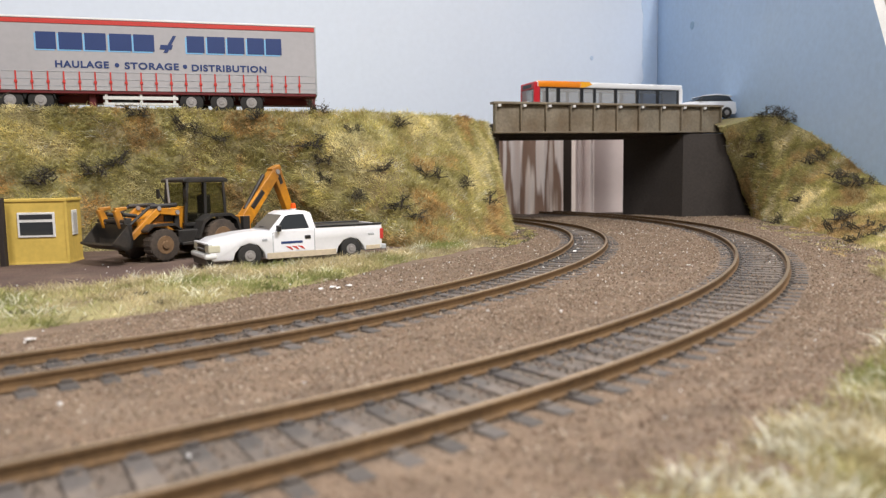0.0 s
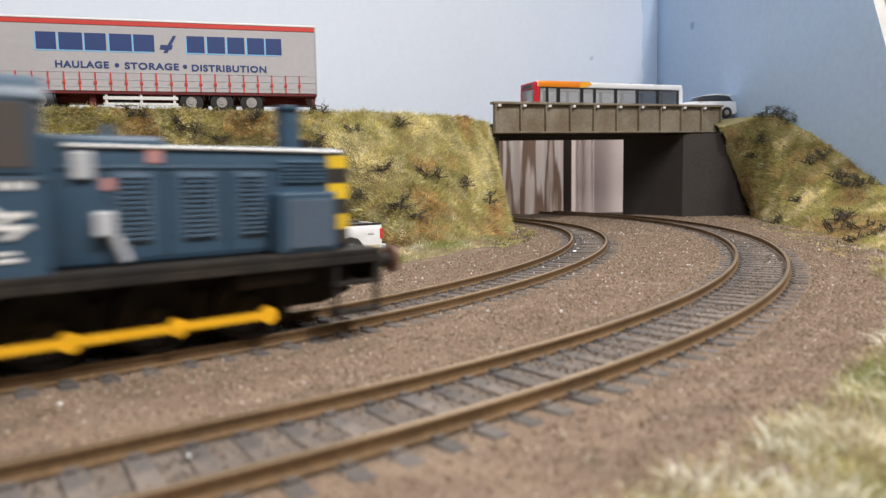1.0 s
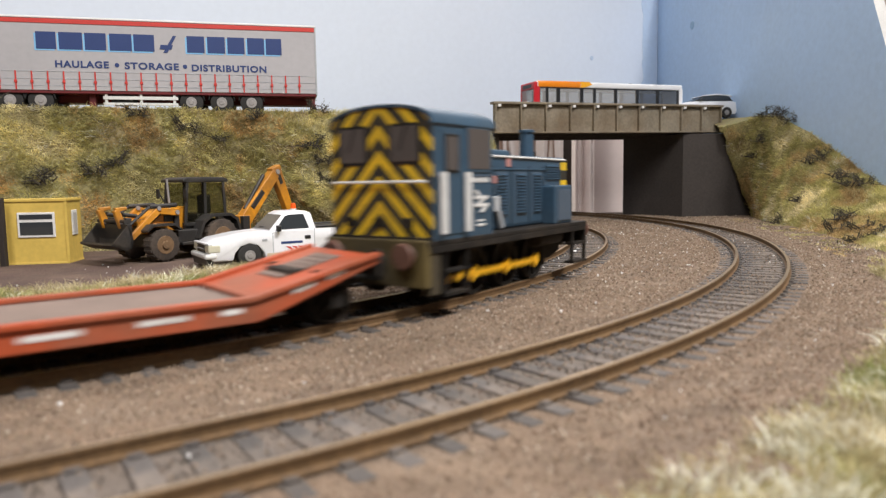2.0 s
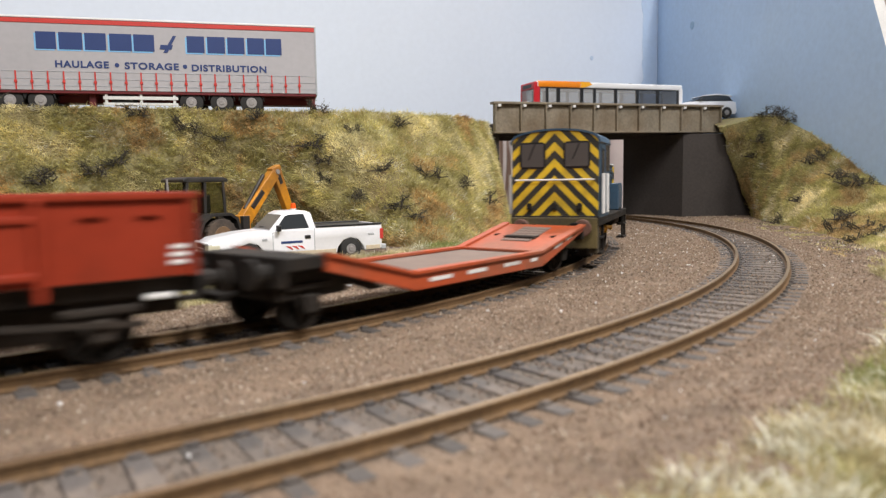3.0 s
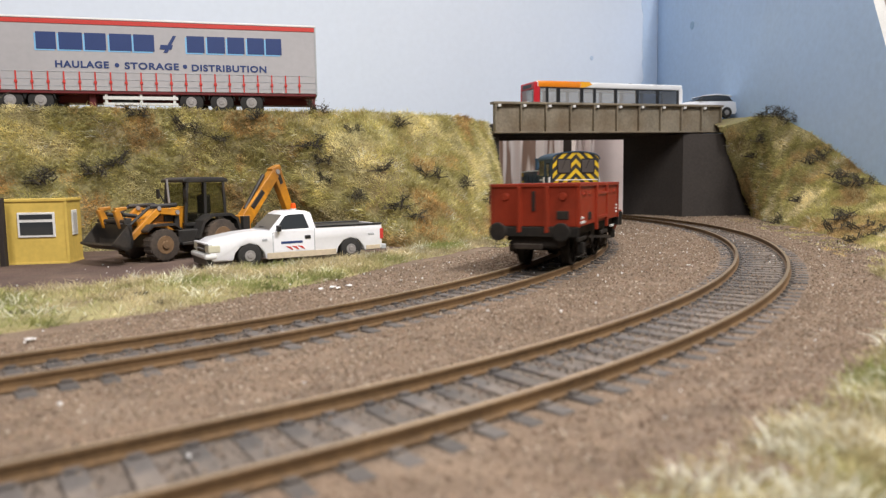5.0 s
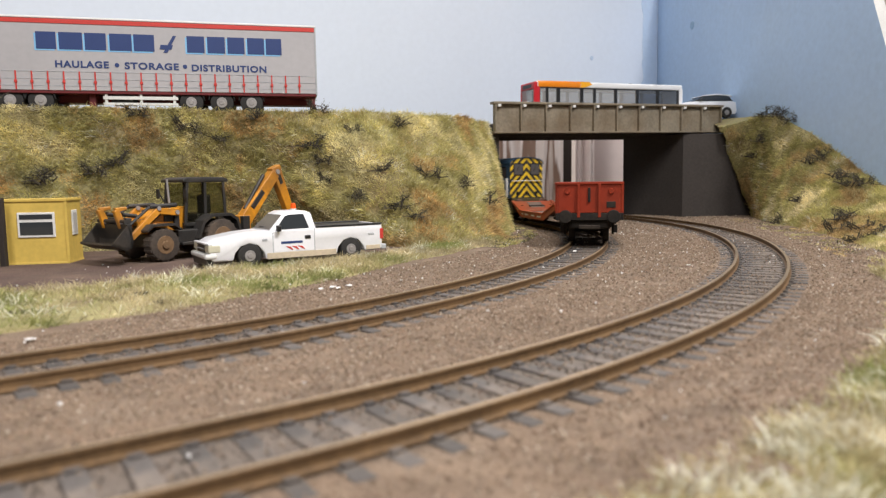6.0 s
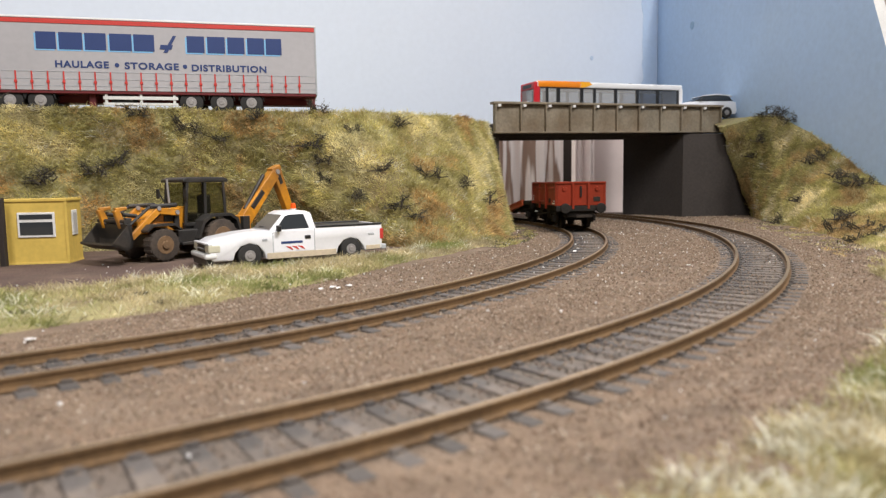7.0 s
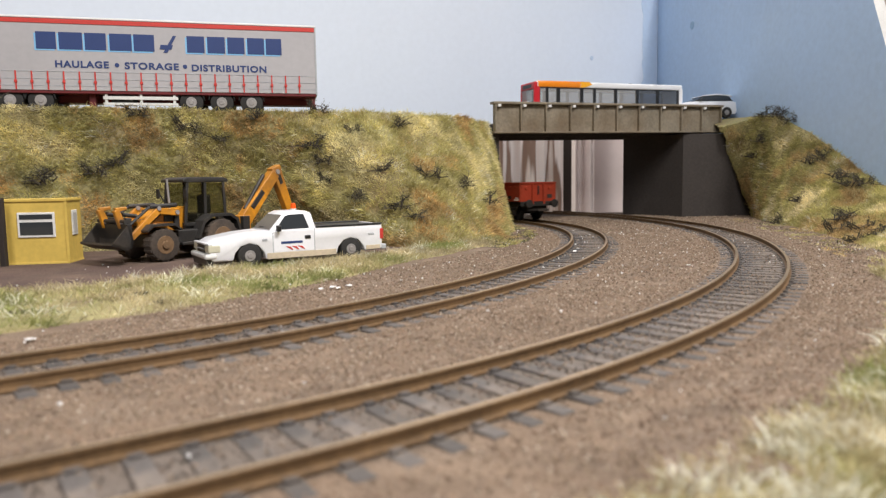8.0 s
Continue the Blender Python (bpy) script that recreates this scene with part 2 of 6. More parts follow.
def on_line(line, s):
    return tuple(float(np.interp(s, line[0], c)) for c in line[1:])


def to_line(line, x, y):
    """Distance of a place from a line of track."""
    return float(np.sqrt(((line[1] - x) ** 2 + (line[2] - y) ** 2).min()))


# ---- the room ----
def room():
    walls = (("wall_north", (-1700, 1700, 1500, 1560, -900, 1650)), ("wall_south", (-1700, 1700, -1860, -1800, -900, 1650)),
             ("wall_east", (1700, 1760, -1860, 1560, -900, 1650)), ("wall_west", (-1760, -1700, -1860, 1560, -900, 1650)))
    for name, b in walls:
        tagged(part(name, box(*b), ROOM), "plain painted room wall", "wall", kind="structure")
    tagged(part("floor", box(-1760, 1760, -1860, 1560, -960, -900), ROOM_FLOOR), "dull carpeted room floor", "floor", kind="structure")
    tagged(part("ceiling", box(-1760, 1760, -1860, 1560, 1650, 1700), EDGE_WHITE), "white painted room ceiling", "ceiling", kind="structure")


room()


# ---- baseboard, ground, yard ----
def lump(x, y, scale, seed=0.0):
    return noise.noise(Vector((x * scale, y * scale, seed)))


def sheet(x0, x1, y0, y1, step, height):
    bm = bmesh.new()
    nx, ny = int((x1 - x0) / step) + 1, int((y1 - y0) / step) + 1
    grid = [[bm.verts.new((x0 + i * step, y0 + j * step, height(x0 + i * step, y0 + j * step))) for i in range(nx)] for j in range(ny)]
    for j in range(ny - 1):
        for i in range(nx - 1):
            bm.faces.new((grid[j][i], grid[j][i + 1], grid[j + 1][i + 1], grid[j + 1][i]))
    return bm


def ground_height(x, y):
    d = min(to_line(LINE_A, x, y), to_line(LINE_B, x, y))
    z = -2.75 + 0.25 * lump(x, y, 0.12) + 0.5 * lump(x, y, 0.03, 3)
    if d < 22:
        z = -2.6 - 1.2 * min(1.0, (22 - d) / 5)
    if x > 20 and y < 200 and d > 26:
        z += 3.5 * min(1.0, (d - 26) / 45) * (0.7 + 0.6 * lump(x, y, 0.05, 8))
    return z


def ground():
    bm = sheet(-460, 340, -60, 708, 6.0, ground_height)
    tagged(part("ground", bm, BALLAST, smooth=True), "brown stone ballast spread over the baseboard", "ground", kind="structure")
    tagged(part("baseboard", box(-470, 345, -70, 712, -22, -6), EDGE_WHITE), "white-edged baseboard under the layout", "baseboard", kind="structure")


ground()


def yard():
    edge = [(-440, 190), (-150, 203), (-118, 222), (-98, 236), (-72, 246), (-45, 275), (-25, 305), (-20, 330), (-10, 380), (-440, 400)]
    bm = bmesh.new()
    vs = []
    for i in range(len(edge)):
        a, b = Vector(edge[i]), Vector(edge[(i + 1) % len(edge)])
        for t in np.linspace(0, 1, 12, endpoint=False):
            p = a.lerp(b, float(t))
            vs.append(bm.verts.new((p.x + 4 * lump(p.x, p.y, 0.08), p.y + 4 * lump(p.x, p.y, 0.08, 5), -2.0)))
    f = bm.faces.new(vs)
    bmesh.ops.triangulate(bm, faces=[f])
    tagged(part("yard_ground", bm, EARTH), "bare brown earth of the works yard", "yard", kind="structure")


yard()


# ---- track ----
def sweep(line, offset, profile, s0, s1, step=4.0):
    bm = bmesh.new()
    rings = []
    for s in np.arange(s0, s1 + 0.01, step):
        x, y, h = on_line(line, s)
        nx, ny = -math.sin(h), math.cos(h)
        rings.append([bm.verts.new((x + nx * (offset + u), y + ny * (offset + u), w)) for u, w in profile])
    k = len(profile)
    for a, b in zip(rings, rings[1:]):
        for i in range(k - 1 if profile[0] != profile[-1] else k - 1):
            f = bm.faces.new((a[i], a[i + 1], b[i + 1], b[i]))
            f.material_index = 1 if (profile[i][1] > -0.05 and profile[i + 1][1] > -0.05) else 0
    return bm


RAIL = [(-0.95, -2.5), (-0.95, -2.2), (-0.35, -1.9), (-0.35, -0.8), (-0.6, -0.6), (-0.6, -0.12), (-0.48, 0.0), (0.48, 0.0), (0.6, -0.12), (0.6, -0.6),
        (0.35, -0.8), (0.35, -1.9), (0.95, -2.2), (0.95, -2.5)]


def sleeper_mesh():
    bm = box(-1.55, 1.55, -15.2, 15.2, -3.6, -2.32, 0.15, seg=1)
    for side in (-8.9, 8.9):
        for d in (-1.6, 1.6):
            box(-0.9, 0.9, side + d - 0.6, side + d + 0.6, -2.4, -1.85, bm=bm)
    bmesh.ops.scale(bm, vec=(MM, MM, MM), verts=bm.verts)
    me = bpy.data.meshes.new("sleeper")
    bm.to_mesh(me)
    bm.free()
    me.materials.append(SLEEPER)
    return me


SLEEPER_MESH = sleeper_mesh()


def track(line, label):
    root = thing("railway_track", label=label, category="railway track", group="tracks of the line")
    part("ballast_bed", sweep(line, 0, [(-10.4, -3.3), (-9.6, -2.75), (0, -2.8), (9.6, -2.75), (10.4, -3.3)], -150, 696), BED, root, "grey ballast between the sleepers")
    for e in (1, -1):
        part("ballast_shoulder", sweep(line, 0, [(e * 9.0, -2.95), (e * 10.5, -2.8), (e * 14, -2.62), (e * 18, -2.52), (e * 22, -2.5), (e * 27, -3.4)], -150, 696), BALLAST, root, "brown ballast shoulder")
    for side in (8.95, -8.95):
        part("rail", sweep(line, side, RAIL, -150, 698, 3.0), [RUST, STEEL], root, "rusty brown rail with a worn top", smooth=True)
    rng = random.Random(5)
    s = -146.0
    while s < 696:
        x, y, h = on_line(line, s)
        sharing("sleeper", SLEEPER_MESH, root, (x, y, rng.uniform(-0.22, 0.08)), math.degrees(h) + rng.uniform(-1.5, 1.5))
        s += 6.7
    return root


track(LINE_A, "curved model track that the train runs on")
track(LINE_B, "empty curved model track nearer the viewer")

# ---- backscene boards ----
CORNER, BOARD_END, BOARD_WEST = (250.0, 798.0), (296.0, 437.0), (-470.0, 455.0)


def board(name, a, b, top_a, top_b, material, label, foot=-20.0):
    d = (Vector(b) - Vector(a)).normalized()
    n = Vector((-d.y, d.x)) * 8.0
    bm = bmesh.new()
    q = [(*a, foot), (*b, foot), (*b, top_b), (*a, top_a)]
    lo = [bm.verts.new(p) for p in q]
    hi = [bm.verts.new((p[0] + n.x, p[1] + n.y, p[2])) for p in q]
    bm.faces.new(lo)
    bm.faces.new(hi)
    for i in range(4):
        j = (i + 1) % 4
        bm.faces.new((lo[i], lo[j], hi[j], hi[i]))
    return tagged(part(name, bm, material), label, "backscene", kind="structure")


# Carried up out of view, to keep the curtain lamp off the layout.
board("backdrop_pale", BOARD_WEST, (CORNER[0] + 5, CORNER[1] + 2.4), 700, 700, SKY_PALE, "pale sky backscene board behind the road", 77)


def end_board():
    """The end board, its near edge cut at a steep slant, on the line from the corner."""
    d = (Vector(BOARD_END) - Vector(CORNER)).normalized()
    n = Vector((-d.y, d.x)) * 8.0
    long = (Vector(BOARD_END) - Vector(CORNER)).length
    poly = [(0, -20), (long, -20), (long, 55), (344, 116), (331, 149), (287, 262), (0, 262)]
    bm = bmesh.new()
    lo = [bm.verts.new((CORNER[0] + d.x * u, CORNER[1] + d.y * u, z)) for u, z in poly]
    hi = [bm.verts.new((v.co.x + n.x, v.co.y + n.y, v.co.z)) for v in lo]
    bm.faces.new(lo)
    bm.faces.new(hi)
    for i in range(len(poly)):
        j = (i + 1) % len(poly)
        f = bm.faces.new((lo[i], lo[j], hi[j], hi[i]))
        f.material_index = 1 if i in (2, 3, 4) else 0
    tagged(part("backdrop_blue", bm, [SKY_BLUE, EDGE_WHITE]), "blue painted sky backscene board at the end", "backscene", kind="structure")


end_board()


def board_marks():
    """Blue paint carried round the corner on to the pale board, and filled holes painted over."""
    a, b = Vector(CORNER), Vector(BOARD_WEST)
    d = (b - a).normalized()
    n = Vector((-d.y, d.x))
    n = n if n.y < 0 else -n
    bm = bmesh.new()
    rows = []
    for k in range(41):
        z = 78 + k * 6.0
        w = 22 + 5 * lump(z, 0, 0.05, 61) + 3 * lump(z, 0, 0.2, 62)
        rows.append([bm.verts.new((a.x + d.x * u + n.x * o, a.y + d.y * u + n.y * o, z)) for u, o in ((1, 0.1), (1, 0.5), (w, 0.5), (w + 0.4, 0.1))])
    for p, q in zip(rows, rows[1:]):
        for i in range(3):
            bm.faces.new((p[i], p[i + 1], q[i + 1], q[i]))
    tagged(part("backdrop_paint_lap", bm, SKY_LAP), "blue paint lapped on to the pale board", "paint", kind="structure")
    e = (Vector(BOARD_END) - a).normalized()
    m = Vector((-e.y, e.x))
    m = m if m.x < 0 else -m
    for name, c, w, z, r, mat in (("filled_hole", a + e * 81.4, m, 188.1, 4.6, SKY_DEEP), ("filled_hole", a + d * 93.3, n, 163.8, 2.6, SKY_LAP)):
        p = Vector((c.x, c.y, z))
        o = Vector((w.x, w.y, 0))
        tagged(part(name, tube(p - o * 0.3, p + o * 0.5, r, r * 0.8, 18), mat, smooth=True), "painted-over filled hole in the backscene board", "filled hole")


board_marks()

# ---- embankments ----
def spread(points, n):
    p = np.array(points, float)
    t = np.concatenate([[0], np.cumsum(np.linalg.norm(np.diff(p[:, :2], axis=0), axis=1))])
    u = np.linspace(0, t[-1], n)
    q = np.stack([np.interp(u, t, p[:, i]) for i in range(3)], 1)
    for _ in range(6):
        q[1:-1] = (q[:-2] + 2 * q[1:-1] + q[2:]) / 4
    return q


def bank_mesh(foot, crest, back, n, m, seed):
    """A slope from a foot line up to a crest line and a level top behind; returns the bmesh and its slope grid."""
    f, c, k = spread(foot, n), spread(crest, n), spread(back, n)
    bm = bmesh.new()
    rows = []
    for j in range(m + 1):
        t = j / m
        row = []
        for i in range(n):
            p = f[i] + (c[i] - f[i]) * t
            p[2] = f[i][2] + (c[i][2] - f[i][2]) * (0.85 * t + 0.15 * math.sin(t * math.pi / 2) ** 1.0)
            w = 9.0 * math.sin(math.pi * t) + 0.8
            p[1] -= w * lump(p[0], p[2], 0.03, seed) + 3.4 * lump(p[0], p[2], 0.085, seed + 2) + 1.6 * lump(p[0], p[2], 0.2, seed + 7)
            p[2] += 1.5 * lump(p[0], p[1], 0.06, seed + 4) * (0.2 + t)
            row.append(tuple(p))
        rows.append(row)
    rows.append([tuple(k[i]) for i in range(n)])
    grid = [[bm.verts.new(p) for p in r] for r in rows]
    for j in range(len(rows) - 1):
        for i in range(n - 1):
            bm.faces.new((grid[j][i], grid[j][i + 1], grid[j + 1][i + 1], grid[j + 1][i]))
    return bm, rows[:-1]


WEST_FOOT = [(-450, 330, -3), (-240, 338, -3), (-190, 348, -3), (-150, 376, -3), (-97, 397, -3), (-70, 394, -3), (-40, 366, -3), (-15, 344, -3), (12, 352, -3), (34, 400, -3), (46, 450, -3), (50, 500, -3), (50, 540, -3)]
WEST_CREST = [(-450, 340, 75), (-247, 362, 75), (-180, 380, 75), (-90, 409, 74.5), (-30, 430, 75), (0, 450, 75), (20, 485, 75), (32, 515, 75), (36, 530, 75), (37, 545, 74)]
WEST_BACK = [(-450, 440, 74), (-247, 500, 74), (-180, 530, 74), (-90, 560, 74), (-30, 580, 74), (0, 600, 74), (10, 610, 74), (20, 610, 74), (30, 590, 74), (37, 570, 74)]
EAST_FOOT = [(270, 592, -3), (263, 572, -3), (251, 525, -3), (241, 480, -3), (230, 425, -3), (214, 363, -3), (192, 285, -3), (170, 205, -3), (160, 150, -3)]
EAST_CREST = [(243, 597, 74), (262, 586, 82), (273, 574, 84), (278, 556, 79), (285.5, 500, 52), (292, 446, 21), (290, 390, 13), (280, 300, 9), (270, 200, 8)]
EAST_BACK = [(246, 640, 86), (262, 640, 86), (274, 600, 84), (281, 558, 76), (289, 501, 48), (297, 447, 18), (330, 390, 12), (330, 300, 8), (330, 200, 7)]


def blades(rows, count, seed, length=(3.0, 6.5), width=0.42, lean=0.55, keep=None, material=None):
    """Static grass on a slope grid: single bent fibres, two faces each."""
    rng = random.Random(seed)
    m, n = len(rows), len(rows[0])
    vs, fs = [], []
    tufts = [(rng.uniform(0, n - 1.001), rng.uniform(0, m - 1.001)) for _ in range(count // 70)]
    for _ in range(count):
        u, w = rng.uniform(0, n - 1.001), rng.uniform(0, m - 1.001)
        tufted = rng.random() < 0.5
        if tufted:
            u0, w0 = rng.choice(tufts)
            u, w = min(max(u0 + rng.gauss(0, 0.35), 0), n - 1.001), min(max(w0 + rng.gauss(0, 0.45), 0), m - 1.001)
        i, j = int(u), int(w)
        a, b, c = Vector(rows[j][i]), Vector(rows[j][i + 1]), Vector(rows[j + 1][i])
        p = a + (b - a) * (u - i) + (c - a) * (w - j)
        if keep and not keep(p, rng):
            continue
        nrm = (b - a).cross(c - a).normalized()
        if nrm.z < 0:
            nrm = -nrm
        way = (nrm * 0.75 + Vector((0, 0, 0.35)) + Vector((rng.gauss(0, lean), rng.gauss(0, lean), rng.gauss(0, 0.3)))).normalized()
        tall = rng.uniform(*length) * (1.3 if tufted else 0.85)
        side = way.cross(Vector((rng.uniform(-1, 1), rng.uniform(-1, 1), rng.uniform(-1, 1)))).normalized() * width * rng.uniform(0.6, 1.2)
        mid = p + way * tall * 0.55
        tip = p + way * tall + Vector((rng.gauss(0, 0.25), rng.gauss(0, 0.25), -0.25)) * tall * 0.5
        k = len(vs)
        vs += [tuple(v * MM) for v in (p - side * 0.5 - nrm * 0.4, p + side * 0.5 - nrm * 0.4, mid + side * 0.45, mid - side * 0.45, tip)]
        fs += [(k, k + 1, k + 2, k + 3), (k + 3, k + 2, k + 4)]
    me = bpy.data.meshes.new("grass")
    me.from_pydata(vs, [], fs)
    me.materials.append(material or GRASS)
    return me


def embankments():
    bm, west = bank_mesh(WEST_FOOT, WEST_CREST, WEST_BACK, 90, 16, 1.0)
    tagged(part("embankment_west", bm, TURF, smooth=True), "steep grassy embankment carrying the road", "embankment", kind="structure")
    bm, east = bank_mesh(EAST_FOOT, EAST_CREST, EAST_BACK, 60, 14, 20.0)
    tagged(part("embankment_east", bm, TURF, smooth=True), "grassy embankment falling away beside the bridge", "embankment", kind="structure")
    tagged(new("grass", blades(west, 230000, 3, length=(1.3, 3.9), width=0.27, lean=0.9, keep=lambda p, r: p.x > -330)), "tufted green and straw static grass on the bank", "grass", kind="stuff")
    tagged(new("grass", blades(east, 90000, 4, length=(1.3, 3.9), width=0.30, lean=0.9, material=GRASS_BROWN)), "tufted brown and green static grass on the bank", "grass", kind="stuff")
    tagged(new("glint_fibres", blades(west, 5000, 31, length=(2.0, 5.0), width=0.28, lean=1.3, keep=lambda p, r: p.x > -330, material=GLINT_FIBRE)), "whitish fibres coloured as glints among the grass", "grass", kind="stuff")
    tagged(new("glint_fibres", blades(east, 1500, 32, length=(2.0, 5.0), width=0.28, lean=1.3, material=GLINT_FIBRE)), "whitish fibres coloured as glints among the brown grass", "grass", kind="stuff")
    return west, east


WEST, EAST = embankments()

# ---- bridge ----
B0, B1 = Vector((41.0, 525.0)), Vector((250.5, 615.0))
BRIDGE_LEN = (B1 - B0).length
BRIDGE_TURN = math.degrees(math.atan2(B1.y - B0.y, B1.x - B0.x))


def bridge():
    root = thing("road_bridge", (B0.x, B0.y, 0), BRIDGE_TURN, "weathered steel plate girder road bridge over two tracks", "bridge")
    rise = 4.0 / BRIDGE_LEN
    L = BRIDGE_LEN

    def slope(bm):
        for v in bm.verts:
            v.co.z += rise * v.co.x
        return bm
    for y0, name, xs in ((0.0, "girder", 0.0), (88.0, "rear_girder", 60.0)):
        g = part(name, slope(box(xs, L, y0 + 1.2, y0 + 3, 69, 90.5, 0.2)), GIRDER, root)
        part("top_flange", slope(box(xs - 1.5, L + 1.5, y0 - 1.8, y0 + 5, 90.0, 91.8, 0.3)), GIRDER, g)
        part("bottom_flange", slope(box(xs - 1, L + 1, y0 - 1.6, y0 + 6, 67.8, 69.2, 0.25)), GIRDER, g)
        for i in range(11):
            x = i * L / 10
            if x < xs:
                continue
            x = min(max(x, 0.7), L - 0.7)
            part("stiffener", slope(box(x - 0.6, x + 0.6, y0 - 1.4, y0 + 1.3, 69, 90.2, 0.15)), GIRDER, g)
            if i < 10:
                part("clip", slope(box(x + 1.6, x + 4.2, y0 - 1.9, y0 + 1.3, 87.9, 89.9, 0.2)), EDGE_WHITE, g, "small pale clip under the flange")
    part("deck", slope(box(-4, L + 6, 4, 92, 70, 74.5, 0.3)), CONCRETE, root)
    part("road_surface", slope(box(-6, L + 40, 6, 110, 74.5, 75.6, 0.2)), TARMAC, root)
    for y in (22, 40, 58, 76):
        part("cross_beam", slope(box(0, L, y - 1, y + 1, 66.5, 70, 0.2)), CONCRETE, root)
    part("approach", box(L - 26, L + 44, 22, 96, 79.0, 85.6, 0.3), TARMAC, root, "raised road approach")
    return root


bridge()


def wall_run(name, pts, z0, z1, thick, material, label):
    """An upright wall along a line of places."""
    bm = bmesh.new()
    p = [Vector(q) for q in pts]
    lo = []
    for i, q in enumerate(p):
        d = (p[min(i + 1, len(p) - 1)] - p[max(i - 1, 0)]).normalized()
        n = Vector((-d.y, d.x)) * thick
        lo.append((q, q + n))
    rings = [[bm.verts.new((a.x, a.y, z0)), bm.verts.new((b.x, b.y, z0)), bm.verts.new((b.x, b.y, z1)), bm.verts.new((a.x, a.y, z1))] for a, b in lo]
    for a, b in zip(rings, rings[1:]):
        for i in range(4):
            j = (i + 1) % 4
            bm.faces.new((a[i], a[j], b[j], b[i]))
    bm.faces.new(rings[0])
    bm.faces.new(rings[-1])
    return tagged(part(name, bm, material), label, "abutment", kind="structure")


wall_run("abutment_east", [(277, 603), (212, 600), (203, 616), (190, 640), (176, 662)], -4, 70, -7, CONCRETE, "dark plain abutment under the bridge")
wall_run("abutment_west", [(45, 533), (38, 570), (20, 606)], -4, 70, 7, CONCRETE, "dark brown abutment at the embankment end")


# ---- rolling stock ----
LOCO_BLUE = paint("rail_blue_paint", (0.034, 0.072, 0.115), 0.42, var=0.16, fine=700, coarse=60, bump=0.05, dirt=(0.05, 0.08, 0.11), dirt_amount=0.45)
LOCO_GREY = paint("blue_grey_panel", (0.07, 0.10, 0.14), 0.5, var=0.18, bump=0.05)
FRAME_BLACK = paint("grimy_black", (0.016, 0.014, 0.012), 0.75, spec=0.25, var=0.4, fine=700, coarse=90, bump=0.1, dirt=(0.042, 0.032, 0.024), dirt_amount=0.5)
DIRTY_YELLOW = paint("grimy_yellow", (0.13, 0.095, 0.028), 0.65, var=0.35, fine=600, coarse=80, dirt=(0.05, 0.04, 0.024), dirt_amount=0.9)
GRIME_OLIVE = paint("grimy_olive", (0.055, 0.044, 0.024), 0.75, var=0.35, fine=600, coarse=80, dirt=(0.03, 0.025, 0.018), dirt_amount=0.7)
ROD_YELLOW = paint("rod_yellow", (0.80, 0.42, 0.015), 0.4, var=0.1)
OLD_WHITE = paint("old_white_paint", (0.70, 0.70, 0.68), 0.5, var=0.12, dirt=(0.45, 0.42, 0.38), dirt_amount=0.2)
PALE_GREY = paint("pale_grey_paint", (0.42, 0.44, 0.46), 0.5, var=0.15)
PINK_PANEL = paint("faded_red_panel", (0.45, 0.22, 0.20), 0.6, var=0.2)
WHEEL_STEEL = paint("tyre_steel", (0.16, 0.14, 0.12), 0.45, metal=0.7, var=0.3)
BAUXITE = paint("wagon_bauxite", (0.264, 0.029, 0.010), 0.5, var=0.14, fine=500, coarse=70, bump=0.08, dirt=(0.176, 0.025, 0.010), dirt_amount=0.4, spec=0.3)
RAMP_RED = paint("low_wagon_red", (0.42, 0.070, 0.020), 0.55, var=0.2, fine=500, coarse=60, bump=0.1, dirt=(0.24, 0.09, 0.05), dirt_amount=0.5)
DECK_WOOD = paint("worn_deck_planks", (0.19, 0.14, 0.115), 0.8, var=0.25, fine=900, coarse=80, bump=0.3)
WINDOW = glass("dark_cab_glass", (0.085, 0.075, 0.07), 0.15)
BUFFER_BROWN = paint("buffer_brown", (0.14, 0.07, 0.05), 0.5, var=0.3)


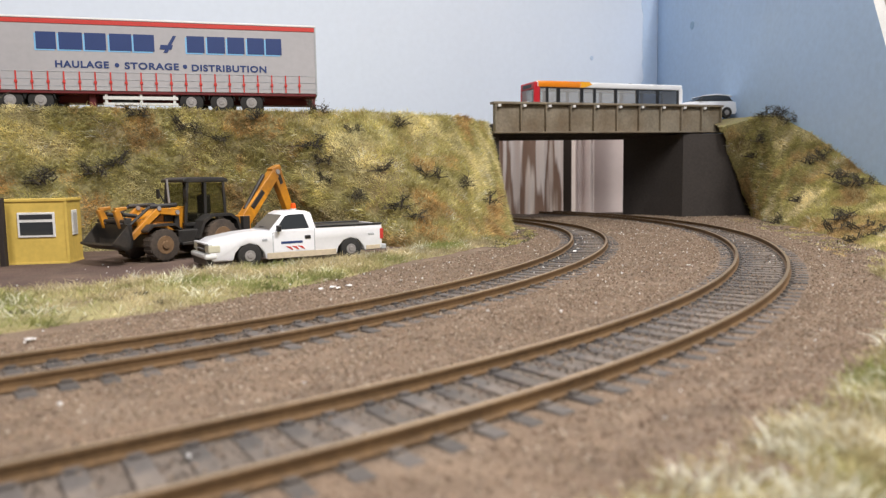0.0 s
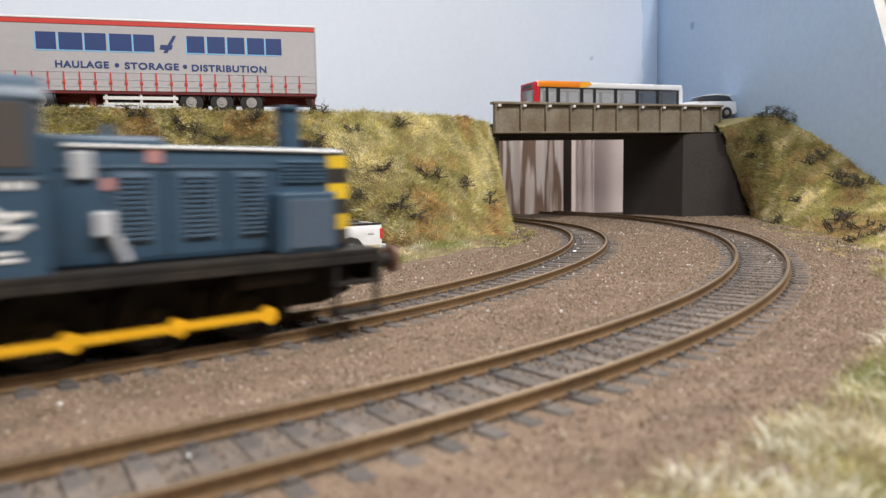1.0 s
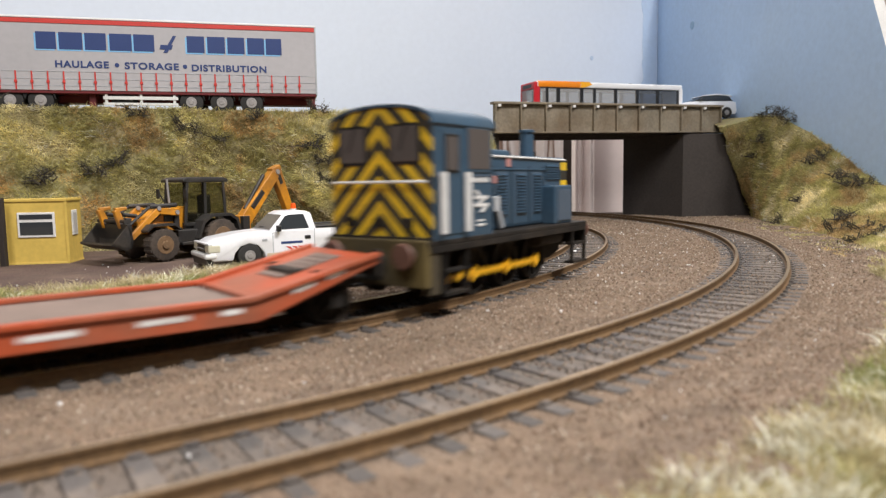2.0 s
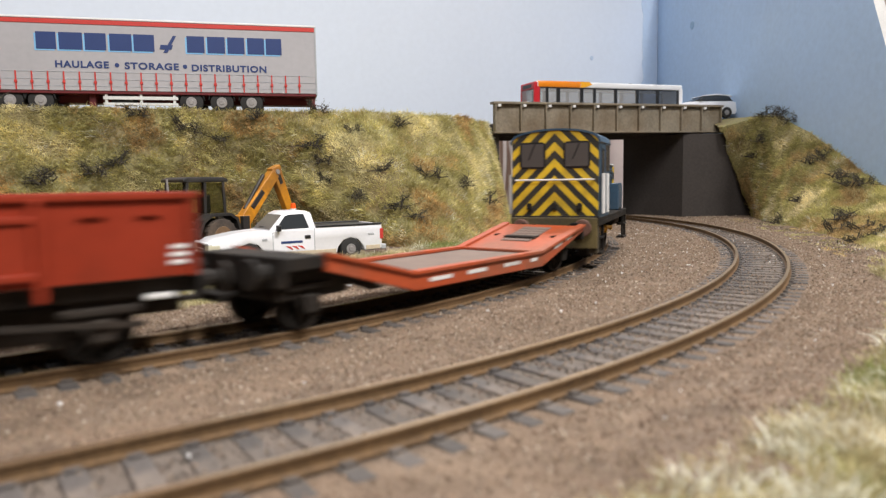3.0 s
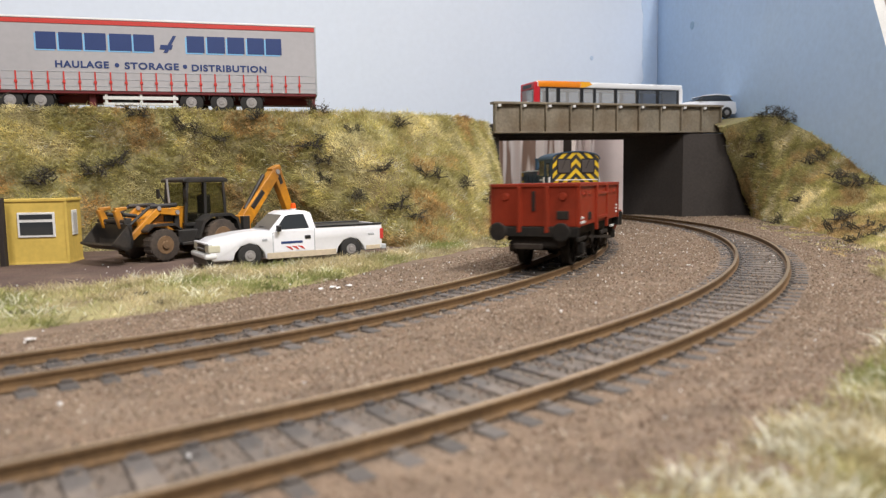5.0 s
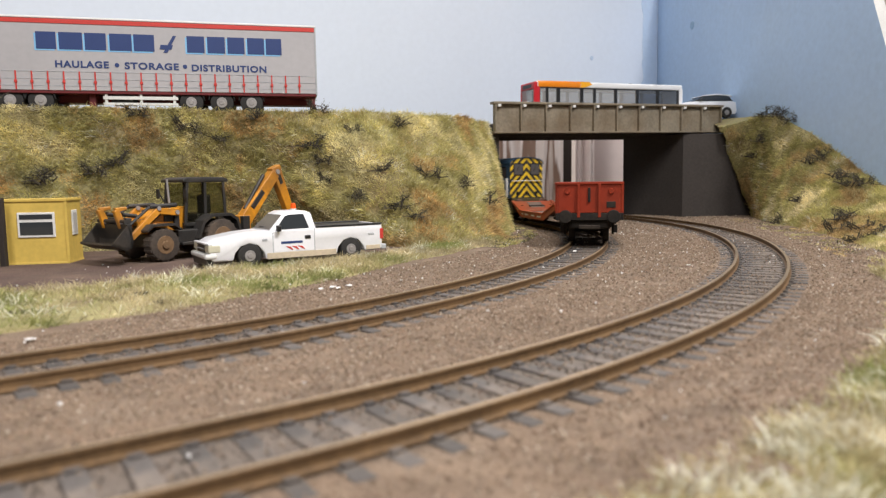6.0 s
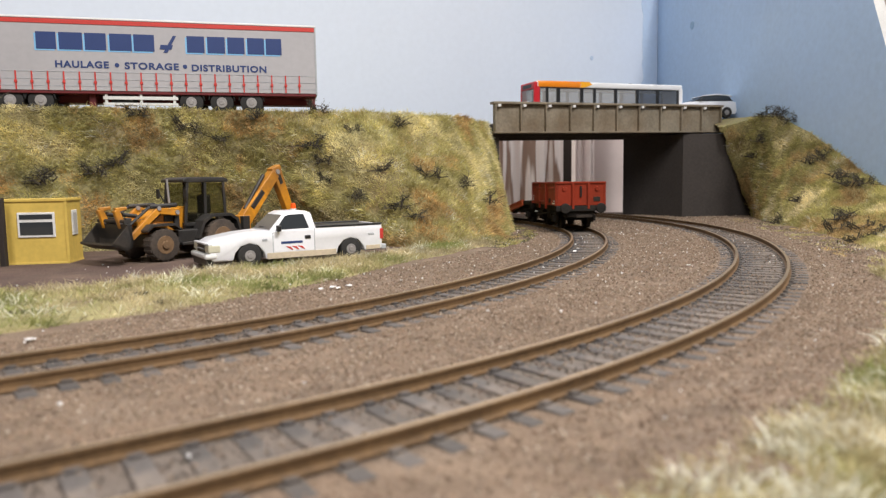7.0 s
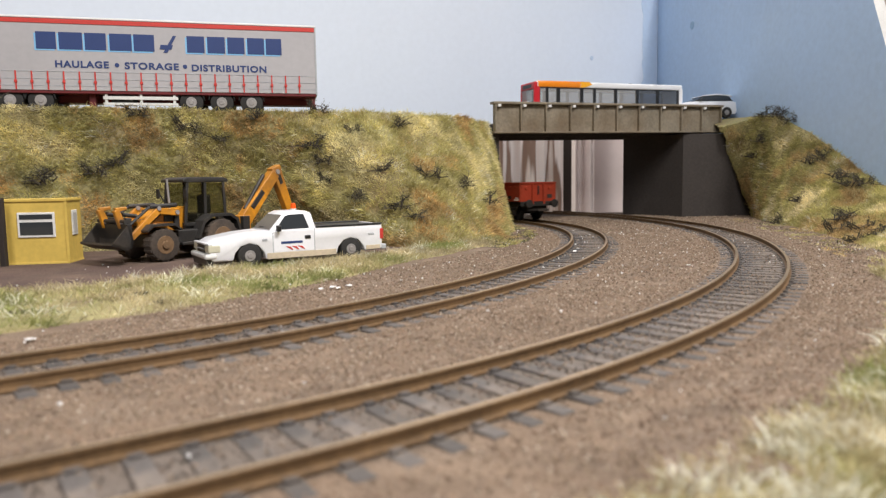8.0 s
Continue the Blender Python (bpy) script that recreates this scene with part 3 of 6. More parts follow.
def chevrons(name, pitch, half, base_z):
    """Black and yellow warning stripes meeting in a point, with grime."""
    m, n, l = nodes_of(name)
    b = n["Principled BSDF"]
    b.inputs["Roughness"].default_value = 0.5
    tc, sep = n.new("ShaderNodeTexCoord"), n.new("ShaderNodeSeparateXYZ")
    l.new(tc.outputs["Object"], sep.inputs[0])

    def op(kind, a, c):
        k = n.new("ShaderNodeMath")
        k.operation = kind
        for i, v in enumerate((a, c)):
            if v is None:
                continue
            if isinstance(v, float):
                k.inputs[i].default_value = v
            else:
                l.new(v, k.inputs[i])
        return k.outputs[0]
    d = op("ADD", sep.outputs["Z"], op("ABSOLUTE", sep.outputs["Y"], None))
    w = op("FRACT", op("DIVIDE", op("ADD", d, base_z * MM), pitch * MM), None)
    on = op("LESS_THAN", w, half)
    t = n.new("ShaderNodeTexNoise")
    t.inputs["Scale"].default_value, t.inputs["Detail"].default_value = 160.0, 6.0
    l.new(tc.outputs["Object"], t.inputs["Vector"])
    mix, grime = n.new("ShaderNodeMix"), n.new("ShaderNodeMix")
    mix.data_type = grime.data_type = "RGBA"
    mix.inputs["A"].default_value, mix.inputs["B"].default_value = (0.022, 0.022, 0.02, 1), (0.72, 0.48, 0.02, 1)
    l.new(on, mix.inputs["Factor"])
    r = n.new("ShaderNodeMapRange")
    r.inputs["From Min"].default_value, r.inputs["From Max"].default_value = 0.42, 0.8
    r.inputs["To Max"].default_value = 0.5
    l.new(t.outputs["Fac"], r.inputs["Value"])
    grime.inputs["B"].default_value = (0.09, 0.07, 0.035, 1)
    l.new(mix.outputs["Result"], grime.inputs["A"])
    l.new(r.outputs[0], grime.inputs["Factor"])
    l.new(grime.outputs["Result"], b.inputs["Base Color"])
    return m


CHEVRON = chevrons("warning_chevrons", 6.2, 0.5, 1.0)
BANDS = chevrons("bonnet_warning_bands", 6.6, 0.5, 0.6)


def spoked_wheel(r, spokes, crank=False):
    """A wheel in the x-z plane, its outer face at y = -1.2."""
    bm = bmesh.new()
    for r0, r1, y0, y1 in ((r * 0.83, r, -1.3, 1.0), (r * 0.83, r * 1.09, 1.0, 1.6)):
        k = 28
        ring = []
        for i in range(k):
            a = 2 * math.pi * i / k
            ring.append([bm.verts.new((math.cos(a) * q, y, math.sin(a) * q)) for q, y in ((r0, y0), (r1, y0), (r1, y1), (r0, y1))])
        for i in range(k):
            a, b = ring[i], ring[(i + 1) % k]
            for j in range(4):
                bm.faces.new((a[j], a[(j + 1) % 4], b[(j + 1) % 4], b[j]))
    tube((0, -1.5, 0), (0, 1.2, 0), r * 0.27, seg=14, bm=bm)
    tube((0, -0.4, 0), (0, 0.6, 0), r * 0.84, seg=28, bm=bm)
    for i in range(spokes):
        a = 2 * math.pi * (i + 0.5) / spokes
        c, s = math.cos(a), math.sin(a)
        tube((c * r * 0.2, -0.5, s * r * 0.2), (c * r * 0.85, -0.5, s * r * 0.85), 0.5, 0.4, 6, bm)
    if crank:
        tube((3.5, -2.2, 0), (3.5, 0.5, 0), 1.1, seg=10, bm=bm)
    return bm


def wheelset(root, x, r, spokes, crank=False):
    ax = part("axle", tube((0, -9, 0), (0, 9, 0), 1.1, seg=10), FRAME_BLACK, root, at=(x, 0, r))
    for side in (1, -1):
        bm = spoked_wheel(r, spokes, crank)
        if side == 1:
            for v in bm.verts:
                v.co.y = -v.co.y
        w = part("wheel", bm, FRAME_BLACK, ax, "dark spoked wheel" if spokes > 4 else "dark disc-braced wheel", smooth=True)
        w.location = Vector((0, side * 8.6, 0)) * MM
    return ax


def buffers(root, x, way, y, z, mat_head, length=5.0):
    for s in (1, -1):
        b = part("buffer", tube((x, s * y, z), (x + way * length, s * y, z), 2.0, 1.4, 12), FRAME_BLACK, root)
        part("buffer_head", tube((x + way * length, s * y, z), (x + way * (length + 1.1), s * y, z), 3.3, 3.1, 20, bevel=0.3), mat_head, b)


def coupling(root, x, way, z=9.0):
    bm = box(min(x, x + way * 6), max(x, x + way * 6), -1.2, 1.2, z - 1.0, z, 0.2)
    box(min(x + way * 5, x + way * 7), max(x + way * 5, x + way * 7), -5.0, 5.0, z - 1.2, z + 0.6, 0.25, bm)
    part("coupling", bm, FRAME_BLACK, root)


def roof_arc(half, low, top, n=14, inset=0.0):
    pts = []
    for i in range(n + 1):
        a = math.pi * i / n
        pts.append((-(half - inset) * math.cos(a), low + (top - low) * math.sin(a) ** 0.75))
    return pts


def build_loco():
    root = thing("shunting_locomotive", label="blue diesel shunter with yellow coupling rods and warning chevrons", category="locomotive")
    part("running_plate", box(-47, 45, -16.6, 16.6, 15.9, 17.2, 0.25), FRAME_BLACK, root)
    for s in (1, -1):
        part("valance", box(-46.5, 44.5, s * 16.2 - 0.4, s * 16.2 + 0.4, 14.2, 15.9, 0.15), FRAME_BLACK, root)
        part("frame_plate", prism([(-43, 15.5), (43, 15.5), (43, 7), (36, 5), (-34, 5), (-43, 4)], s * 6.6 - 0.5, s * 6.6 + 0.5), FRAME_BLACK, root)
    part("underframe_block", box(-30, 30, -5.5, 5.5, 6, 15.5, 0.5), FRAME_BLACK, root)
    part("front_beam", box(44.2, 46, -16, 16, 9.5, 17.2, 0.3), FRAME_BLACK, root)
    part("rear_beam", box(-48, -45.8, -16.2, 16.2, 6.0, 17.4, 0.3), DIRTY_YELLOW, root, "grimy yellow rear buffer beam")
    for s in (1, -1):
        part("rear_step_box", box(-46, -42.0, s * 14.6 - 1.6, s * 14.6 + 1.6, 4.0, 15.9, 0.3), GRIME_OLIVE, root)
        st = part("cab_step", bars([(-40.5, -39.7, s * 15.6 - 0.6, s * 15.6 + 0.6, 3.2, 15.9), (-30.5, -29.7, s * 15.6 - 0.6, s * 15.6 + 0.6, 3.2, 15.9),
                                    (-40.5, -29.7, s * 15 - 1.8, s * 15 + 1.8, 3.2, 3.9), (-40.5, -29.7, s * 15 - 1.5, s * 15 + 1.5, 9.0, 9.6)]), FRAME_BLACK, root)
        part("front_step", bars([(34.0, 34.9, s * 15.8 - 0.5, s * 15.8 + 0.5, 3.6, 15.9), (44.0, 44.9, s * 15.8 - 0.5, s * 15.8 + 0.5, 3.6, 15.9),
                                 (34.0, 44.9, s * 15 - 1.8, s * 15 + 1.8, 3.4, 4.2), (34.0, 44.9, s * 15 - 1.6, s * 15 + 1.6, 9.6, 10.4)]), FRAME_BLACK, root)
        part("air_tank", tube((14, s * 12.6, 13.0), (30, s * 12.6, 13.0), 2.4, seg=16, bevel=0.5), FRAME_BLACK, root, smooth=True)
        for x in (-18, 0, 18):
            part("brake_block", box(x + 7.4, x + 8.9, s * 8.6 - 1, s * 8.6 + 1, 3.5, 11, 0.3), FRAME_BLACK, root)
    # cab
    side_poly = [(-16.4, 17.2), (16.4, 17.2), (16.4, 45.4)] + [(-u, w) for u, w in roof_arc(16.4, 45.4, 49.8)][1:-1] + [(-16.4, 45.4)]
    cab = part("cab", prism(side_poly, -42.6, -15.6, "x"), LOCO_BLUE, root, "blue steel cab", at=(-2.2, 0, 0))
    outer = roof_arc(16.9, 45.2, 50.4)
    part("roof", prism(outer + [(u * 0.965, w - 0.7) for u, w in reversed(outer)], -43.6, -14.6, "x"), LOCO_BLUE, cab, smooth=True)
    rear = [(-16.2, 17.6), (16.2, 17.6), (16.2, 45.2)] + [(-u, w) for u, w in roof_arc(16.2, 45.2, 49.6)][1:-1] + [(-16.2, 45.2)]
    panel = part("rear_panel", prism(rear, -43.05, -42.55, "x"), CHEVRON, cab, "yellow and black chevron rear panel")
    for y in (-8.3, 8.3):
        bm = prism([(y - 4.0, 35.6), (y + 4.0, 35.6), (y + 4.9, 36.5), (y + 4.9, 44.6), (y + 4.0, 45.5), (y - 4.0, 45.5), (y - 4.9, 44.6), (y - 4.9, 36.5)], -43.35, -43.0, "x")
        part("window_frame", bm, FRAME_BLACK, cab)
        part("window", box(-43.5, -43.3, y - 4.2, y + 4.2, 36.3, 44.8, 0.08), WINDOW, cab, "dark cab window")
        part("wiper", tube((-43.7, y - 1, 44.8), (-43.6, y + 1.5, 39), 0.18, seg=6), FRAME_BLACK, cab)
    part("rear_handrail", tube((-44.6, -14.6, 31.4), (-44.6, 14.6, 31.4), 0.33, seg=8), OLD_WHITE, cab, "white rear handrail")
    for y in (-14.6, 0, 14.6):
        part("bar_bracket", tube((-44.6, y, 31.4), (-43.0, y, 31.4), 0.28, seg=6), OLD_WHITE, cab)
    for y in (-9.5, 0, 9.5):
        part("lamp_bracket", box(-44.3, -43.0, y - 0.9, y + 0.9, 20.2, 22.4, 0.2), FRAME_BLACK, cab)
        part("marker_lamp", tube((-44.4, y, 21.8), (-43, y, 21.8), 1.0, seg=12), FRAME_BLACK, cab)
    part("rear_sill", box(-44.2, -42.8, -16.5, 16.5, 17.2, 18.0, 0.2), FRAME_BLACK, cab)
    for s in (1, -1):
        f = lambda x0, x1, z0, z1, e: box(x0, x1, min(s * 16.3, s * (16.4 + e)), max(s * 16.3, s * (16.4 + e)), z0, z1, 0.08)
        part("door", f(-39.2, -30.0, 18.4, 44.0, 0.25), LOCO_BLUE, cab, "blue cab door")
        part("window_frame", f(-38.2, -32.0, 33.4, 42.8, 0.4), FRAME_BLACK, cab)
        part("window", f(-37.5, -32.7, 34.1, 42.1, 0.5), WINDOW, cab)
        part("window_frame", f(-28.6, -16.8, 33.6, 45.2, 0.3), LOCO_BLUE, cab)
        part("window", f(-27.8, -17.4, 34.4, 44.6, 0.45), WINDOW, cab)
        for x in (-40.6, -39.4, -29.9, -28.8):
            part("handrail", tube((x, s * 17.6, 18.8), (x, s * 17.6, 33.6), 0.6, seg=8), OLD_WHITE, cab, "pale grey door handrail")
        part("rain_strip", f(-42.6, -15.6, 32.4, 32.9, 0.25), LOCO_GREY, cab)
        # double arrow drawn as plain bars, and a row of bars for the number
        e0, e1 = s * 16.6 - 0.15, s * 16.6 + 0.15
        bm = bars([(-25.0, -18.2, e0, e1, 24.7, 25.5), (-25.0, -18.2, e0, e1, 26.7, 27.5)])
        prism([(-23.2, 27.5), (-21.8, 27.5), (-23.8, 29.0), (-25.2, 29.0)], e0, e1, bm=bm)
        prism([(-21.0, 26.7), (-19.6, 26.7), (-22.2, 25.5), (-23.6, 25.5)], e0, e1, bm=bm)
        prism([(-20.2, 24.7), (-18.8, 24.7), (-20.8, 23.2), (-22.2, 23.2)], e0, e1, bm=bm)
        part("emblem", bm, OLD_WHITE, cab, "white emblem of plain bars")
        for i in range(5):
            part("number_bar", f(-25.8 + i * 1.75, -24.6 + i * 1.75, 31.0, 32.2, 0.2), OLD_WHITE, cab)
        part("data_bar", f(-23.6, -19.6, 19.6, 20.2, 0.2), OLD_WHITE, cab)
        part("data_bar", f(-23.6, -20.2, 20.8, 21.3, 0.2), OLD_WHITE, cab)
    for y in (-11.6, 11.6):
        part("front_window", box(-15.7, -15.3, y - 3.0, y + 3.0, 40.5, 44.6, 0.08), WINDOW, cab)
    # bonnet
    bonnet = part("bonnet", prism([(-17.8, 17.2), (40.8, 17.2), (40.8, 37.6), (39.6, 38.8), (3.4, 38.8), (2.0, 40.3), (-17.8, 40.3)], -10.8, 10.8, bevel=0.9, seg=3), LOCO_BLUE, root, "blue engine bonnet", smooth=True)
    part("nose_panel", box(40.7, 41.2, -10.2, 10.2, 18.0, 37.4, 0.15), BANDS, bonnet, "yellow and black banded nose")
    part("radiator", box(41.0, 41.5, -6.5, 6.5, 20, 34, 0.2), FRAME_BLACK, bonnet)
    for s in (1, -1):
        part("nose_band", box(36.0, 40.7, min(s * 10.7, s * 11.05), max(s * 10.7, s * 11.0), 18.2, 37.2, 0.08), BANDS, bonnet, "yellow and black bonnet corner")
        # Pale tube on brackets stands in for the highlight along the bonnet's edge.
        part("edge_highlight_tube", tube((-14, s * 11.1, 38.4), (39.4, s * 11.1, 38.0), 0.3, seg=8), OLD_WHITE, bonnet, "pale tube standing in for the bonnet edge highlight")
        for x in (-10, 8, 24, 38):
            part("bar_bracket", tube((x, s * 10.6, 38.2), (x, s * 11.1, 38.2), 0.25, seg=6), OLD_WHITE, bonnet)
        for x0, x1 in ((-6.0, -0.6), (5.2, 11.2), (16.2, 21.2)):
            pn = part("louvre_panel", box(x0 - 0.5, x1 + 0.5, min(s * 10.7, s * 11.0), max(s * 10.7, s * 11.0), 20.8, 33.8, 0.1), LOCO_GREY, bonnet)
            for i in range(13):
                z = 21.6 + i * 0.93
                part("louvre", prism([(s * 10.95, z), (s * 11.6, z + 0.1), (s * 10.95, z + 0.7)], x0, x1, "x"), LOCO_BLUE, pn)
        for i in range(6):
            z = 31.6 + i * 0.8
            part("louvre", prism([(s * 10.75, z), (s * 11.35, z + 0.1), (s * 10.75, z + 0.6)], 25.0, 35.5, "x"), LOCO_BLUE, bonnet)
        part("bonnet_lip", box(-15, 36, min(s * 10.7, s * 11.15), max(s * 10.7, s * 11.15), 34.4, 35.0, 0.12), LOCO_BLUE, bonnet)
        for x0, x1 in ((-7.6, 1.9), (2.7, 13.2), (14.0, 22.4)):
            part("bonnet_door", box(x0, x1, min(s * 10.7, s * 10.92), max(s * 10.7, s * 10.92), 18.4, 34.2, 0.1), LOCO_BLUE, bonnet)
        for x in (-8.0, 2.3, 13.6, 23.4):
            part("door_seam", box(x - 0.15, x + 0.15, min(s * 10.7, s * 10.95), max(s * 10.7, s * 10.95), 18.4, 35.6), FRAME_BLACK, bonnet)
        part("side_box", box(22.6, 35.6, min(s * 10.6, s * 15.4), max(s * 10.6, s * 15.4), 17.2, 29.6, 0.5), LOCO_BLUE, bonnet, "blue side locker")
        part("locker_door", box(24.4, 34.4, min(s * 15.3, s * 15.7), max(s * 15.3, s * 15.7), 18.2, 28.2, 0.15), LOCO_GREY, bonnet)
        part("inspection_plate", box(-13.2, -9.6, min(s * 10.7, s * 11.6), max(s * 10.7, s * 11.6), 32.6, 37.4, 0.3), PALE_GREY, bonnet, "pale grey plate")
        part("filler_box", box(-10.2, -6.8, min(s * 10.7, s * 12.6), max(s * 10.7, s * 12.6), 22.5, 27.0, 0.4), PALE_GREY, bonnet, "pale grey filler box")
        part("filler_pipe", tube((-7.0, s * 11.8, 22.6), (-5.2, s * 11.8, 18.0), 0.9, seg=10), PALE_GREY, bonnet)
        part("red_plate", box(-0.6, 1.8, min(s * 10.7, s * 11.1), max(s * 10.7, s * 11.1), 35.4, 38.0, 0.1), PINK_PANEL, bonnet, "faded red plate")
        part("red_plate", box(-8.4, -6.4, min(s * 10.7, s * 11.1), max(s * 10.7, s * 11.1), 30.6, 32.8, 0.1), PINK_PANEL, bonnet)
    ch = part("chimney", tube((32.5, 0, 38.5), (32.5, 0, 48.0), 2.5, 2.3, 20), LOCO_BLUE, bonnet, "blue exhaust stack", smooth=True)
    part("chimney_rim", tube((32.5, 0, 47.4), (32.5, 0, 48.4), 2.8, seg=20, bevel=0.2), LOCO_BLUE, ch)
    part("filler_cap", tube((36.6, 0, 38.6), (36.6, 0, 41.2), 1.2, seg=12), FRAME_BLACK, bonnet)
    part("vent_knob", tube((-5.5, -4, 40), (-5.5, -4, 42.6), 1.3, 0.8, 12), LOCO_BLUE, bonnet)
    buffers(root, 46, 1, 11.4, 13.8, BUFFER_BROWN)
    buffers(root, -48, -1, 11.4, 13.8, BUFFER_BROWN, 2.4)
    coupling(root, 45, 1)
    coupling(root, -45, -1)
    for s in (1, -1):
        part("jackshaft", tube((-36, s * 8, 7.1), (-36, s * 11.4, 7.1), 5.0, seg=18), FRAME_BLACK, root)
    axles = [wheelset(root, x, 7.1, 10, True) for x in (-18, 0, 18)]
    rods = []
    for s in (1, -1):
        bm = bars([(-36, 18, -0.5, 0.5, -0.75, 0.75)])
        for x in (-36, -18, 0, 18):
            tube((x, -0.7, 0), (x, 0.7, 0), 1.75, seg=14, bm=bm)
        tube((-0.2, -1.0, 0), (-0.2, 1.0, 0), 0.9, seg=10, bm=bm)
        rods.append(part("coupling_rod", bm, ROD_YELLOW, root, "bright yellow coupling rod", at=(0, s * 12.2, 7.1)))
    return root, axles, rods


def build_low_wagon():
    root = thing("low_machine_wagon", label="red low-floored machine wagon with sloping ramps", category="wagon")
    for s in (1, -1):
        y0, y1 = sorted((s * 14.8, s * 16.2))
        part("side_girder", prism([(-54, 16.6), (-26, 9.4), (35.5, 9.0), (65, 15.6), (65, 13.6), (36.5, 4.2), (-25.5, 4.8), (-54, 12.8)], y0, y1, bevel=0.15, seg=1), RAMP_RED, root, "red side girder")
        y0, y1 = sorted((s * 14.2, s * 16.9))
        part("girder_lip", prism([(-54, 16.9), (-26, 9.7), (35.5, 9.3), (65, 15.9), (65, 15.1), (35.5, 8.5), (-26, 8.9), (-54, 16.1)], y0, y1), RAMP_RED, root)
        for x, w in ((-20, 9), (-4, 9), (14, 9), (29, 4), (44, 5), (52, 4)):
            z = 6.9 if x < 34 else 6.8 + (x - 34) * 0.265
            bm = prism([(x, z - 0.5), (x + w, z - 0.5 + (0 if x < 34 else w * 0.27)), (x + w, z + 0.5 + (0 if x < 34 else w * 0.27)), (x, z + 0.5)], s * 16.25 - 0.08, s * 16.25 + 0.08)
            part("lettering_bar", bm, OLD_WHITE, root, "white bar of worn lettering")
    part("well_floor", prism([(-26, 8.6), (35.5, 8.2), (35.5, 7.2), (-26, 7.6)], -14.8, 14.8), DECK_WOOD, root, "worn grey plank floor")
    part("front_ramp", prism([(35.5, 8.4), (65, 15.2), (65, 14.2), (35.5, 7.2)], -14.8, 14.8), RAMP_RED, root, "red loading ramp")
    for i in range(6):
        x = 46 + i * 2.6
        z = 8.4 + (x - 35.5) * 0.2305
        part("ramp_plank", prism([(x, z), (x + 2.2, z + 0.5), (x + 2.2, z + 0.85), (x, z + 0.35)], -5.5, 5.5), DECK_WOOD, root, "grey ramp plank")
    part("ramp_hinge", box(35.0, 36.2, -14.6, 14.6, 8.3, 9.2, 0.2), RAMP_RED, root)
    part("rear_ramp", prism([(-54, 16.0), (-26, 8.8), (-26, 7.8), (-54, 14.8)], -14.8, 14.8), DECK_WOOD, root, "worn grey rear ramp")
    part("rear_platform", box(-65, -54, -15.5, 15.5, 13.6, 16.4, 0.3), FRAME_BLACK, root, "black rear end platform")
    part("rear_headstock", box(-66, -64.6, -16, 16, 10.5, 16.8, 0.3), FRAME_BLACK, root)
    part("front_headstock", box(64.6, 66, -15.8, 15.8, 10.5, 14.6, 0.3), FRAME_BLACK, root)
    for x in (-56, 56):
        part("wheel_well", box(x - 8, x + 8, -6.0, 6.0, 7.5, 12.5 if x > 0 else 13.6, 0.4), FRAME_BLACK, root)
        for s in (1, -1):
            part("axle_guard", prism([(x - 5, 12.6), (x + 5, 12.6), (x + 1.6, 3.8), (x - 1.6, 3.8)], s * 11.3 - 0.5, s * 11.3 + 0.5), FRAME_BLACK, root)
            part("axle_box", box(x - 1.8, x + 1.8, s * 12.4 - 1.2, s * 12.4 + 1.2, 4.0, 8.0, 0.4), FRAME_BLACK, root)
            part("spring", box(x - 6, x + 6, s * 12.2 - 0.6, s * 12.2 + 0.6, 9.0, 10.4, 0.3), FRAME_BLACK, root)
    part("rear_frame", box(-64, -44, -12.0, 12.0, 7.0, 13.6, 0.6), FRAME_BLACK, root)
    for s in (1, -1):
        part("under_truss", prism([(-52, 12), (-46, 12), (-30, 6), (-36, 6)], s * 10 - 0.6, s * 10 + 0.6), FRAME_BLACK, root)
    buffers(root, -66, -1, 11.4, 13.6, FRAME_BLACK, 3.6)
    buffers(root, 66, 1, 11.4, 13.0, FRAME_BLACK, 1.0)
    coupling(root, -66, -1)
    coupling(root, 66, 1)
    return root, [wheelset(root, x, 5.4, 8) for x in (-56, 56)]


